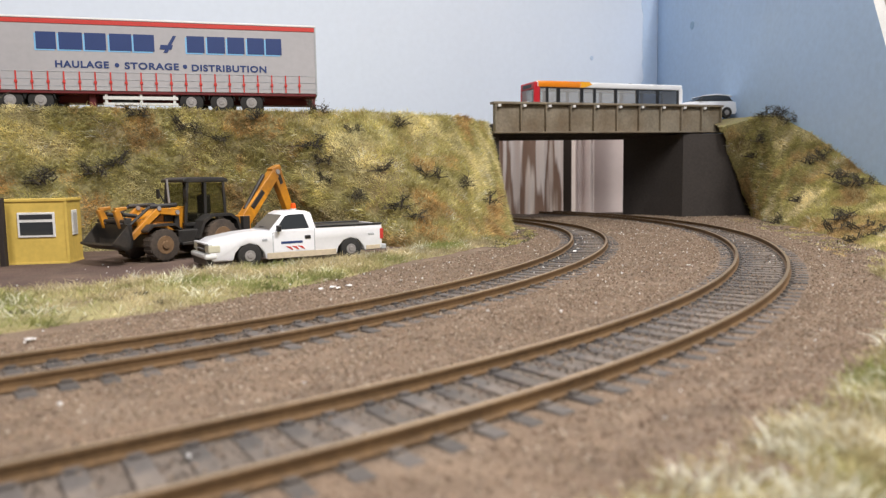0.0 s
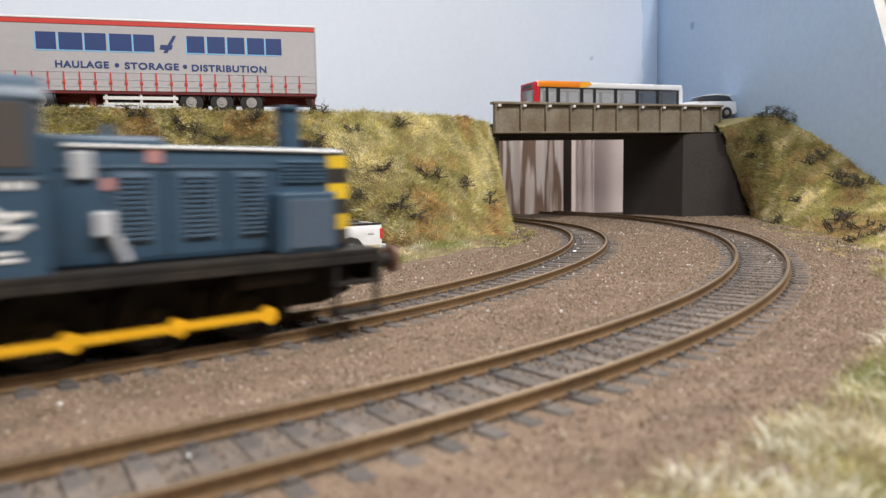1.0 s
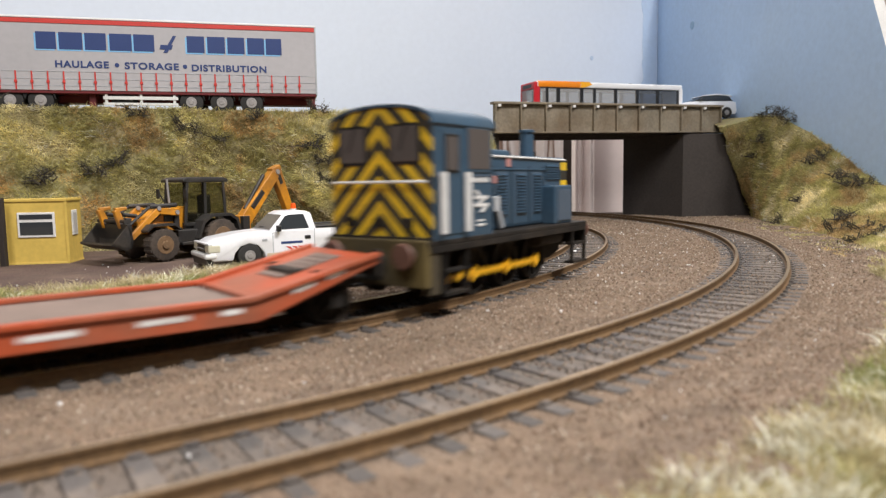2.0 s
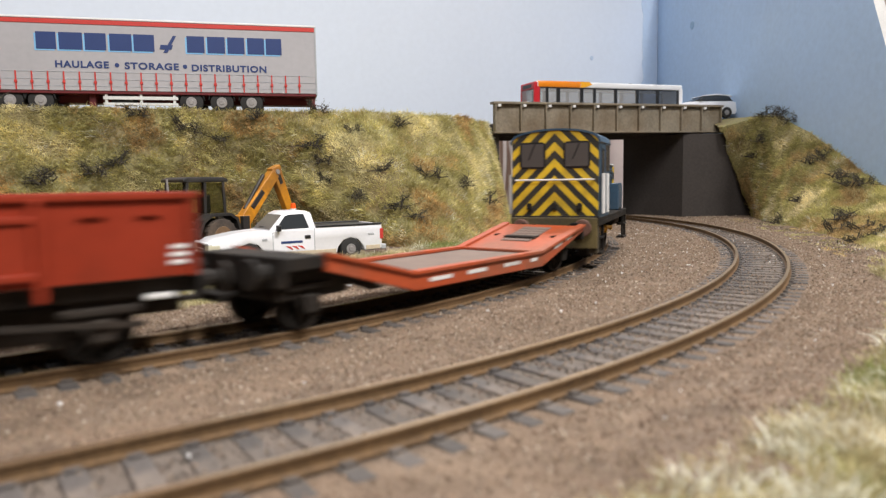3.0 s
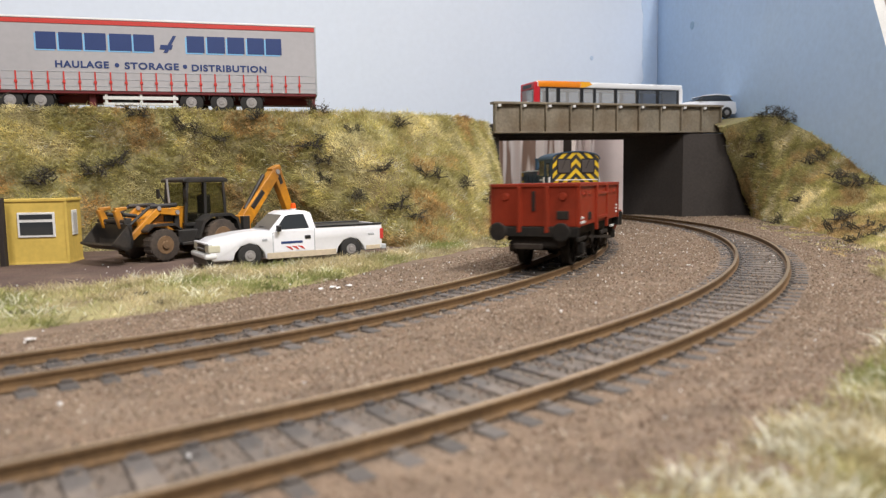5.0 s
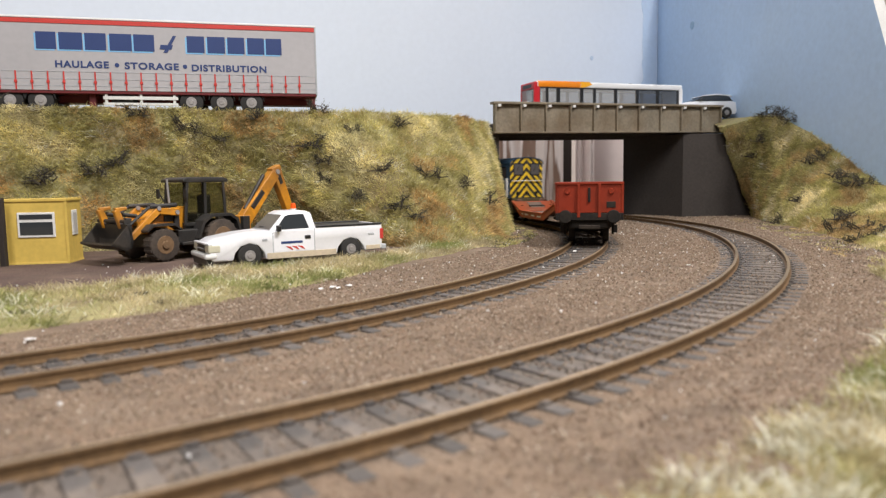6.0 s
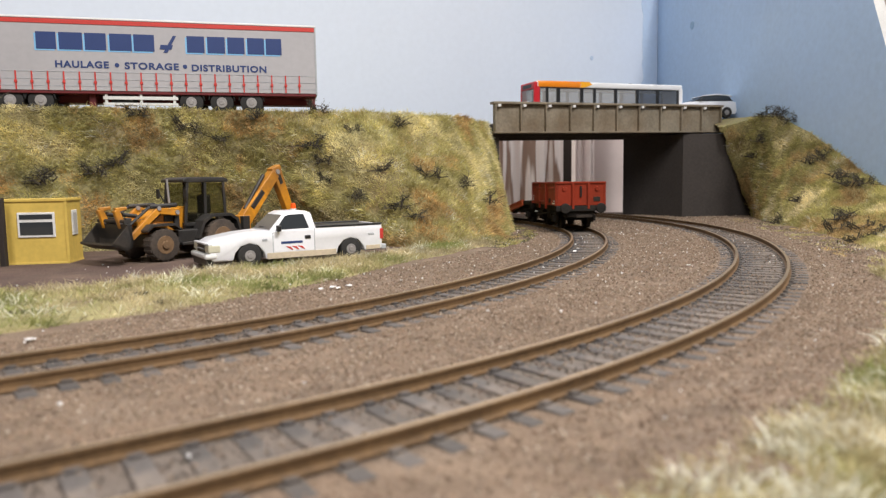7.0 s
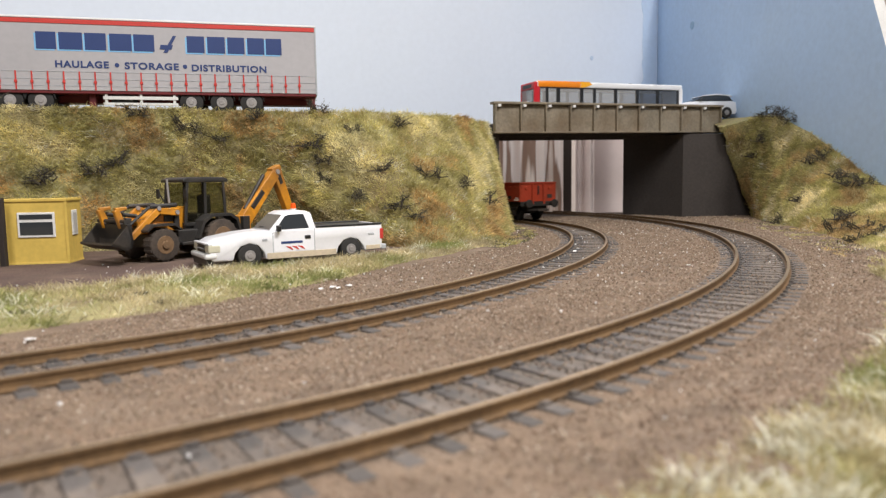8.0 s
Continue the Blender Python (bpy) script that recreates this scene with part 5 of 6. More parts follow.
    # loader arms and bucket
    for s in (1, -1):
        arm = part("loader_arm", link((19, 21.0), (29, 22.6), 2.4, 3.0, s * 8.4 - 0.9, s * 8.4 + 0.9, link((28.5, 23), (44, 9.5), 3.0, 2.4, s * 8.4 - 0.9, s * 8.4 + 0.9)), PLANT_YELLOW, root, "yellow loader arm")
        part("ram", tube((20, s * 8.6, 24.8), (33, s * 8.6, 24.4), 1.0, seg=10), PLANT_BLACK, arm)
        part("ram_rod", tube((33, s * 8.6, 24.4), (42.5, s * 8.6, 17), 0.7, seg=8), PLANT_BLACK, arm)
        for x, z in ((29, 23.6), (43.5, 10), (20, 21.5)):
            part("pin", tube((x, s * 8.4 - 1.4, z), (x, s * 8.4 + 1.4, z), 1.0, seg=10), RIM_SILVER, arm)
        part("lift_link", link((24, 15), (38, 17.0), 2.0, 2.6, s * 6.6 - 0.7, s * 6.6 + 0.7), PLANT_YELLOW, root)
        for k, (za, zb) in enumerate(((22.5, 13.5), (21.0, 11.5))):
            part("hose", tube((27, s * (6.4 + k), za), (40, s * (6.2 + k), zb), 0.35, seg=6), PLANT_BLACK, root)
        part("arm_bracket", box(18, 20.5, s * 7.2 - 0.8, s * 7.2 + 0.8, 14, 22.5, 0.4), PLANT_BLACK, root)
    part("cross_tube", tube((36, -8, 17.5), (36, 8, 17.5), 1.4, seg=12), PLANT_YELLOW, root)
    outer = [(45.4, 17.6), (43.6, 10.5), (44.6, 7.4), (47.5, 6.4), (53.5, 9.0)]
    inner = [(53.1, 9.9), (47.6, 7.6), (45.6, 8.4), (44.8, 10.8), (46.2, 17.4)]
    bucket = part("bucket", prism(outer + inner, -13, 13), PLANT_BLACK, root, "dark worn loader bucket")
    for y in (-13, 12.2):
        part("bucket_side", prism(outer, y, y + 0.8), PLANT_BLACK, bucket)
    for y in (-6.5, 6.5):
        jaw = part("clam_jaw", link((44.5, 16), (47.4, 23.6), 3.4, 2.4, y - 1.0, y + 1.0, link((47.6, 23.4), (42.6, 24.2), 2.0, 1.3, y - 0.9, y + 0.9)), PLANT_YELLOW, bucket, "worn yellow clamp over the bucket")
        part("pin", tube((45.2, y - 2.2, 18), (45.2, y + 2.2, 18), 1.1, seg=10), RIM_SILVER, jaw)
        part("clamp_ram", tube((38, y, 20.5), (44.6, y, 21.5), 0.9, seg=10), PLANT_BLACK, jaw)
    part("clamp_bar", tube((45.6, -11, 18.6), (45.6, 11, 18.6), 0.9, seg=10), PLANT_BLACK, bucket)
    part("bucket_back", box(41.6, 44.2, -9, 9, 8, 20, 0.5), PLANT_BLACK, bucket)
    # backhoe
    part("rear_frame", box(-20, -8, -9, 9, 6, 12, 0.6), PLANT_BLACK, root)
    part("king_post", box(-26, -19, -3.4, 3.4, 7, 18, 0.6), PLANT_YELLOW, root)
    for s in (1, -1):
        part("stabiliser", box(-19, -15, s * 10 - 1.4, s * 10 + 1.4, 1.5, 18, 0.3), PLANT_BLACK, root)
    boom = part("boom", link((-23, 14), (-45, 39.5), 7.0, 5.4, -2.4, 2.4), PLANT_YELLOW, root, "yellow backhoe boom")
    part("maker_plate", link((-28, 21.5), (-35.5, 30), 2.8, 2.8, 2.35, 2.65), PLANT_BLACK, boom)
    part("boom_ram", tube((-25, 0, 21), (-38, 0, 38.5), 1.0, seg=10), PLANT_BLACK, boom)
    dip = part("dipper", link((-45, 43), (-54.5, 19), 6.4, 4.4, -2.1, 2.1), PLANT_YELLOW, root, "yellow dipper arm")
    part("maker_plate", link((-46.8, 38.5), (-48.6, 33.8), 2.2, 2.2, 2.05, 2.35), PLANT_BLACK, dip)
    part("dipper_ram", tube((-50.5, 0, 36), (-57, 0, 21), 0.9, seg=10), PLANT_BLACK, dip)
    part("knee_pin", tube((-46, -2.8, 40.2), (-46, 2.8, 40.2), 1.3, seg=12), RIM_SILVER, dip)
    part("hoe_bucket", prism([(-53, 20), (-48, 17), (-47, 11), (-51, 8), (-56, 10), (-57, 17)], -4, 4, bevel=0.5), PLANT_BLACK, root)


paint_hub = paint("rusty_hub", (0.20, 0.12, 0.06), 0.6, var=0.35, dirt=(0.16, 0.10, 0.06), dirt_amount=0.6)
build_digger()


def build_pickup():
    root = thing("pickup_truck", (-66.3, 297.6, -2.3), -148.0, "white pickup truck with dusty sills and an orange beacon", "pickup truck")
    hw = 12.8
    low = [(-37.6, 4.2), (-37.9, 13.4), (-37.4, 15.1), (-6, 15.1), (13.5, 14.4), (24, 13.6), (34.5, 11.8), (38.0, 9.6), (38.6, 5.0), (37, 3.2),
           (29.2, 3.2), (28.4, 6.0), (26, 8.8), (22.5, 9.8), (19, 8.8), (16.6, 6.0), (15.8, 2.9), (-15.6, 2.9), (-16.4, 6.0), (-18.8, 8.8), (-22.3, 9.8), (-25.8, 8.8), (-28.2, 6.0), (-29, 3.6)]
    side = prism(low, -hw, hw, bevel=0.7, seg=2)
    body = part("body", side, WHITE_GLOSS, root, "white painted body", smooth=True)
    cab_pts = [(14.2, 14.0), (7.2, 21.2), (4.5, 22.2), (-2.5, 22.3), (-5.0, 21.4), (-6.6, 14.6)]
    bm = bmesh.new()
    inset = {0: 12.2, 1: 10.2, 2: 9.8, 3: 9.8, 4: 10.2, 5: 12.2}
    lo = [bm.verts.new((x, -inset[i], z)) for i, (x, z) in enumerate(cab_pts)]
    hi = [bm.verts.new((x, inset[i], z)) for i, (x, z) in enumerate(cab_pts)]
    bm.faces.new(lo)
    bm.faces.new(hi)
    for i in range(6):
        j = (i + 1) % 6
        bm.faces.new((lo[i], lo[j], hi[j], hi[i]))
    bmesh.ops.recalc_face_normals(bm, faces=bm.faces)
    bmesh.ops.bevel(bm, geom=[e for e in bm.edges if e.calc_face_angle(0) > 0.5], offset=0.6, segments=2, affect="EDGES", profile=0.5)
    cab = part("cab", bm, WHITE_GLOSS, root, "white cab", smooth=True)
    n = Vector((0.72, 0, 0.70))
    q = [Vector((13.4, -10.8, 14.8)), Vector((13.4, 10.8, 14.8)), Vector((7.6, 9.2, 20.7)), Vector((7.6, -9.2, 20.7))]
    bm = bmesh.new()
    a = [bm.verts.new(v + n * 0.25) for v in q]
    b = [bm.verts.new(v - n * 0.3) for v in q]
    bm.faces.new(a), bm.faces.new(b)
    for i in range(4):
        bm.faces.new((a[i], a[(i + 1) % 4], b[(i + 1) % 4], b[i]))
    part("windscreen", bm, paint_glass, cab, "grey dusty windscreen")
    part("wiper", tube((13.3, -4, 15.6), (12.4, 5, 15.9), 0.15, seg=6), BLACK_TRIM, cab)
    for s in (1, -1):
        t = [(11.2, 14.9), (6.6, 20.4), (4.4, 21.0), (-1.6, 21.0), (-3.4, 14.9)]
        k = lambda z, e: s * (12.2 - (z - 14.3) * 0.285 + e)
        bm = bmesh.new()
        a = [bm.verts.new((x, k(z, 0.12), z)) for x, z in t]
        b = [bm.verts.new((x, k(z, -0.3), z)) for x, z in t]
        bm.faces.new(a), bm.faces.new(b)
        for i in range(5):
            bm.faces.new((a[i], a[(i + 1) % 5], b[(i + 1) % 5], b[i]))
        part("side_window", bm, DARK_PANE, cab, "dark side window")
        o = lambda x0, x1, z0, z1, e, bev=0.05: box(x0, x1, min(s * (hw - 0.2), s * (hw + e)), max(s * (hw - 0.2), s * (hw + e)), z0, z1, bev, seg=1)
        door = part("door", o(-5.0, 12.4, 5.6, 14.2, 0.12), WHITE_GLOSS, body, "white cab door")
        part("handle", o(-3.6, -1.0, 10.6, 12.0, 0.4, 0.1), BLACK_TRIM, door)
        part("dust_band", o(-15.2, 15.4, 2.95, 5.4, 0.16), CREAM_DIRT, body, "dusty sill")
        part("dust_band", o(-36.5, -29.6, 4.2, 6.0, 0.14), CREAM_DIRT, body)
        part("seam", o(-5.6, -5.3, 4.0, 14.8, 0.08), PALE_GREY, body)
        part("seam", o(12.6, 12.9, 4.4, 14.0, 0.08), PALE_GREY, body)
        for i in range(3):
            x = 7.6 - i * 2.6
            part("emblem", prism([(x, 7.9), (x - 2.2, 7.6), (x - 3.4, 6.2), (x - 2.9, 6.2)], min(s * hw, s * (hw + 0.26)), max(s * hw, s * (hw + 0.26))), BAND_RED, door, "red swoosh emblem")
        part("name_bar", o(0.0, 9.4, 8.9, 9.9, 0.25), NAVY, door, "navy bar of the painted name")
        part("badge", o(-33.6, -30.6, 10.6, 11.4, 0.2), PALE_GREY, body)
        part("badge", o(15.2, 17.2, 10.6, 11.4, 0.2), PALE_GREY, body)
        part("bed_rail", box(-37.6, -6.2, min(s * 11.2, s * 13.0), max(s * 11.2, s * 13.0), 15.0, 15.9, 0.25), BLACK_TRIM, body, "dark bed rail")
        part("tail_lamp", o(-38.2, -36.6, 8.6, 13.2, 0.2), BAND_RED, body, "red tail lamp")
        m = part("mirror", box(9.6, 11.4, min(s * 12.8, s * 15.0), max(s * 12.8, s * 15.0), 14.2, 16.8, 0.4), BLACK_TRIM, cab, "black door mirror")
        part("headlamp", box(34.2, 38.95, min(s * 6.6, s * 13.0), max(s * 6.6, s * 13.0), 6.9, 9.9, 0.5), LAMP_CLEAR, body, "clear headlamp")
        for x in (22.5, -22.3):
            road_wheel(root, x, s * 10.8, 4.9, 4.2, RIM_SILVER, TYRE, s, label="black tyre on a silver rim")
        part("inner_wing", box(17, 28, s * 9 - 1, s * 9 + 1, 3, 9, 0.2), BLACK_TRIM, root)
        part("inner_wing", box(-28, -17, s * 9 - 1, s * 9 + 1, 3, 9, 0.2), BLACK_TRIM, root)
    part("bed_floor", box(-36.4, -7.4, -10.9, 10.9, 15.0, 15.3), BLACK_TRIM, body, "dark load bed")
    part("grille", box(37.6, 39.0, -6.4, 6.4, 6.6, 9.9, 0.25), BLACK_TRIM, body, "black grille")
    part("grille_bar", box(38.4, 39.15, -6.2, 6.2, 8.0, 8.4), PALE_GREY, body)
    part("grille_rim", box(37.2, 38.9, -12.9, 12.9, 9.8, 10.6, 0.3), WHITE_GLOSS, body)
    part("front_bumper", box(35.6, 40.4, -13.2, 13.2, 4.4, 6.4, 0.7), OLD_WHITE, body, "silver front bumper")
    part("air_dam", box(36.4, 39.6, -12.2, 12.2, 1.4, 4.5, 0.4), BLACK_TRIM, body)
    part("rear_bumper", box(-40.0, -37.4, -12.4, 12.4, 3.8, 6.0, 0.4), PALE_GREY, body)
    part("tailgate", box(-38.3, -37.4, -11.4, 11.4, 6.6, 15.4, 0.3), WHITE_GLOSS, body)
    bc = part("beacon_base", tube((-1.0, 0, 22.0), (-1.0, 0, 23.0), 1.3, seg=14), OLD_WHITE, cab)
    part("beacon", tube((-1.0, 0, 23.0), (-1.0, 0, 25.4), 1.2, 1.0, 14, bevel=0.2), AMBER, bc, "orange beacon")


paint_glass = glass("dusty_windscreen", (0.20, 0.185, 0.175), 0.22)
build_pickup()


def build_bus():
    root = thing("single_deck_bus", (44.0, 553.0, 75.8), 23.2, "white single-deck bus with red front and orange roof", "bus")
    sl = 4.0 / BRIDGE_LEN
    x0, x1 = 36.0, 192.0

    def tilt(bm):
        for v in bm.verts:
            v.co.z += sl * v.co.x
        return bm
    W_ = 22.0
    body = part("body", tilt(box(x0 + 1, x1, 0, W_, 3, 14.4, 0.5)), BUS_WHITE, root, "white lower bus body", smooth=True)
    part("roof", tilt(box(x0 + 2, x1, -0.1, W_ + 0.1, 31.4, 36.6, 1.4, seg=3)), BUS_WHITE, body, "white bus roof", smooth=True)
    part("orange_roof", tilt(box(x0 + 3, 82, -0.3, W_ + 0.3, 31.6, 37.0, 1.2)), BUS_ORANGE, body, "orange roof front", smooth=True)
    part("orange_sweep", tilt(prism([(81.5, 31.8), (86, 32.2), (93, 34.6), (90, 36.8), (81.5, 36.9)], -0.25, W_ + 0.2)), BUS_AMBER, body, "amber sweep on the roof")
    part("red_front", tilt(box(x0 - 0.4, x0 + 2.2, -0.3, W_ + 0.3, 3, 17.0, 0.5)), BUS_RED, body, "red lower bus front")
    part("front_header", tilt(box(x0 - 0.4, x0 + 3.4, -0.3, W_ + 0.3, 30.2, 36.0, 0.9)), BUS_RED, body, "dark red destination header")
    part("destination_blind", tilt(box(x0 - 0.6, x0 - 0.3, 4, W_ - 4, 31.4, 34.4)), BLACK_TRIM, body)
    for y in (-0.3, W_ - 1.2):
        part("front_pillar", tilt(box(x0 - 0.3, x0 + 5.2, y, y + 1.5, 3, 32, 0.3)), BUS_RED, body, "red front pillar")
    part("windscreen", tilt(box(x0 - 0.1, x0 + 0.4, 1.0, W_ - 1.0, 17, 30.4, 0.1)), BUS_GLAZE, body, "clear windscreen")
    spans = [(41.6, 47.0), (49.6, 57.4), (61.0, 81.0), (84.2, 94.2), (97.0, 116.2), (119.4, 139.4), (142.6, 162.0), (165.4, 185.6)]
    for y0, y1, yg in ((-0.1, 0.7, 0.25), (W_ - 0.7, W_ + 0.1, W_ - 0.3)):
        for a, b in spans:
            part("window", tilt(box(a - 0.4, b + 0.4, yg, yg + 0.25, 14.2, 31.6)), BUS_GLAZE if b < 140 else BUS_SMOKE, body, "clear side window" if b < 140 else "smoked rear side window")
        edges = [x0 + 5.0] + [e for ab in spans for e in ab] + [x1 - 4.0]
        for a, b in zip(edges[0::2], edges[1::2]):
            part("pillar", tilt(box(a, b, y0, y1, 14.2, 31.8, 0.1)), BLACK_TRIM, body, "black window pillar")
        part("window_rail", tilt(box(x0 + 5, x1 - 4, y0 - 0.04, y1, 31.0, 31.7, 0.08)), BLACK_TRIM, body)
    part("rear_wall", tilt(box(x1 - 4, x1 + 0.3, -0.2, W_ + 0.2, 5, 33, 0.6)), BUS_WHITE, body, "white rear corner")
    x = 52.0
    while x < 182:
        for y in (2.0, 12.6):
            st = box(x, x + 4.2, y, y + 7.4, 10, 17.0, 0.4)
            box(x + 3.2, x + 5.0, y, y + 7.4, 14.0, 18.6, 0.5, st)
            part("seat", tilt(st), PALE_GREY, body, "grey passenger seat")
        x += 10.4
    part("roof_pod", tilt(box(140, 143, 10, 14, 36.2, 38.2, 0.3)), BLACK_TRIM, body)
    for x in (60, 150):
        for y, o in ((2.6, -1), (19.4, 1)):
            w = road_wheel(root, x, y, 6.2, 4.6, RIM_SILVER, TYRE, o, label="black bus tyre")
            w.location.z += sl * x * MM


build_bus()


def build_suv():
    at = (242.0, 637.0, 85.6)
    root = thing("parked_car", at, 5.0, "small white car with dark windows on the bridge approach", "car")
    prof = [(-29, 4), (-28.5, 11), (-22, 14.2), (-12, 14.9), (22, 15.2), (26.5, 14.2), (27.4, 6), (26, 3.4), (22.5, 3.4), (21.6, 7.4), (17.5, 9.4), (13.4, 7.4), (12.5, 3.2), (-12.5, 3.2), (-13.4, 7.4), (-17.5, 9.4), (-21.6, 7.4), (-22.5, 3.4)]
    body = part("body", prism(prof, -12, 12, bevel=0.8), WHITE_GLOSS, root, "white car body", smooth=True)
    part("cabin", prism([(-14, 15.0), (-5, 19.6), (8, 21.0), (20, 19.8), (24.6, 15.2)], -10.6, 10.6, bevel=0.7), DARK_PANE, root, "dark window band", smooth=True)
    part("roof", prism([(-6.5, 19.6), (-4, 20.7), (8, 21.8), (20.5, 20.9), (23.4, 19.4), (20, 20.0), (8, 20.8), (-5.5, 19.7)], -10.9, 10.9, bevel=0.2), WHITE_GLOSS, root, "pale roof")
    part("spoiler", box(19, 23.4, -9.6, 9.6, 18.8, 19.9, 0.3), WHITE_GLOSS, root)
    part("mirror", box(-9, -6.6, -14.0, -11.8, 15.2, 17.4, 0.4), BLACK_TRIM, root)
    for s in (1, -1):
        for x in (17.5, -17.5):
            road_wheel(root, x, s * 10.3, 5.0, 3.8, RIM_SILVER, TYRE, s, label="black tyre on a silver rim")
    root.rotation_euler = (0, 0, radians(8))


build_suv()


# ---- curtains behind the bridge ----
def stripes_cloth(name, bands):
    m, n, l = nodes_of(name)
    b = n["Principled BSDF"]
    b.inputs["Roughness"].default_value = 0.9
    tc, mp, t = n.new("ShaderNodeTexCoord"), n.new("ShaderNodeMapping"), n.new("ShaderNodeTexNoise")
    mp.inputs["Scale"].default_value = (46.0, 1.0, 3.0)
    t.inputs["Scale"].default_value, t.inputs["Detail"].default_value = 1.0, 3.0
    l.new(tc.outputs["Object"], mp.inputs["Vector"])
    l.new(mp.outputs[0], t.inputs["Vector"])
    cr = n.new("ShaderNodeValToRGB")
    els = cr.color_ramp.elements
    while len(els) < len(bands):
        els.new(0.5)
    for e, (p, c) in zip(els, bands):
        e.position, e.color = p, (*c, 1)
    l.new(t.outputs["Fac"], cr.inputs["Fac"])
    l.new(cr.outputs["Color"], b.inputs["Base Color"])
    return m


CLOTH = stripes_cloth("printed_curtain", [(0.30, (0.36, 0.24, 0.17)), (0.38, (0.88, 0.78, 0.72)), (0.47, (0.94, 0.88, 0.84)), (0.50, (0.30, 0.20, 0.15)), (0.545, (0.34, 0.23, 0.17)),
                                          (0.59, (0.94, 0.85, 0.77)), (0.78, (0.62, 0.64, 0.72))])
PLAIN_CLOTH = paint("pale_curtain", (0.90, 0.80, 0.76), 0.9, var=0.05)
PANEL = paint("pinkish_panel", (0.80, 0.70, 0.67), 0.8, var=0.05, coarse=8, fine=120)


def curtain(x0, x1, y, wave, material, label):
    bm = bmesh.new()
    n = int((x1 - x0) / 2)
    cols = []
    for i in range(n + 1):
        x = x0 + (x1 - x0) * i / n
        d = 7 * math.sin(x / wave) + 4 * math.sin(x / wave * 2.3 + 1)
        cols.append([(x, y + d, -260), (x + 4 * lump(x, 0, 0.05), y + d * 1.2, 0), (x, y + d * 0.8, 260)])
    for k, off in ((0, 0.0), (1, 1.5)):
        grid = [[bm.verts.new((p[0], p[1] + off, p[2])) for p in c] for c in cols]
        for a, b in zip(grid, grid[1:]):
            for j in range(2):
                bm.faces.new((a[j], a[j + 1], b[j + 1], b[j]))
    return tagged(part("curtain", bm, material, smooth=True), label, "curtain")


curtain(-120, 161, 900, 7.5, CLOTH, "brown and cream striped curtain hanging behind the layout")
curtain(173, 199, 895, 3.6, PLAIN_CLOTH, "pale plain curtain hanging behind the layout")
# Black strip put in for the unlit gap between the curtains.
tagged(part("dark_gap_strip", box(158, 176, 925, 940, -300, 280, 0.5), POST_GAP_BLACK), "black strip standing in for the dark gap between the curtains", "post")
tagged(part("cupboard_panel", box(194, 300, 915, 930, -300, 280, 0.5), PANEL), "plain beige panel behind the bridge", "panel")


# ---- verges, scrub, loose stone ----
def strip_bank(inner, outer, n, m, height, seed):
    a, b = spread(inner, n), spread(outer, n)
    rows = []
    for j in range(m + 1):
        t = j / m
        row = []
        for i in range(n):
            p = a[i] + (b[i] - a[i]) * t
            wob = 3.5 * lump(p[0], p[1], 0.09, seed)
            p[0] += wob * (0.5 if t in (0, 1) else 0.2)
            p[1] += wob * (0.6 if t in (0, 1) else 0.2)
            p[2] += height * math.sin(math.pi * min(1, t * 1.0)) ** 0.8 * (0.75 + 0.5 * lump(p[0], p[1], 0.06, seed + 1))
            row.append(tuple(p))
        rows.append(row)
    bm = bmesh.new()
    grid = [[bm.verts.new(p) for p in r] for r in rows]
    for j in range(m):
        for i in range(n - 1):
            bm.faces.new((grid[j][i], grid[j][i + 1], grid[j + 1][i + 1], grid[j + 1][i]))
    return bm, rows


LINE_VERGE = ([(-260, 62, -2.9), (-180, 108, -2.9), (-106, 156, -2.9), (-73, 181, -2.9), (-37, 237, -2.9), (-20, 280, -2.9), (2, 318, -2.9), (22, 352, -2.9), (34, 400, -2.9)],
              [(-330, 130, -2.3), (-210, 180, -2.3), (-139, 220, -2.3), (-100, 255, -2.3), (-63, 281, -2.3), (-33, 302, -2.3), (-24, 330, -2.3), (-5, 352, -2.3), (20, 405, -2.3)])
NEAR_VERGE = ([(-2, 52, -2.6), (16, 68, -2.6), (38, 82, -2.6), (62, 104, -2.6), (84, 126, -2.6), (112, 165, -2.6), (138, 200, -2.6), (152, 240, -2.6)],
              [(40, 20, -1.0), (70, 40, -1.0), (95, 60, -1.0), (120, 85, -1.0), (150, 120, -1.0), (185, 160, -1.0), (205, 200, -1.0), (215, 240, -1.0)])


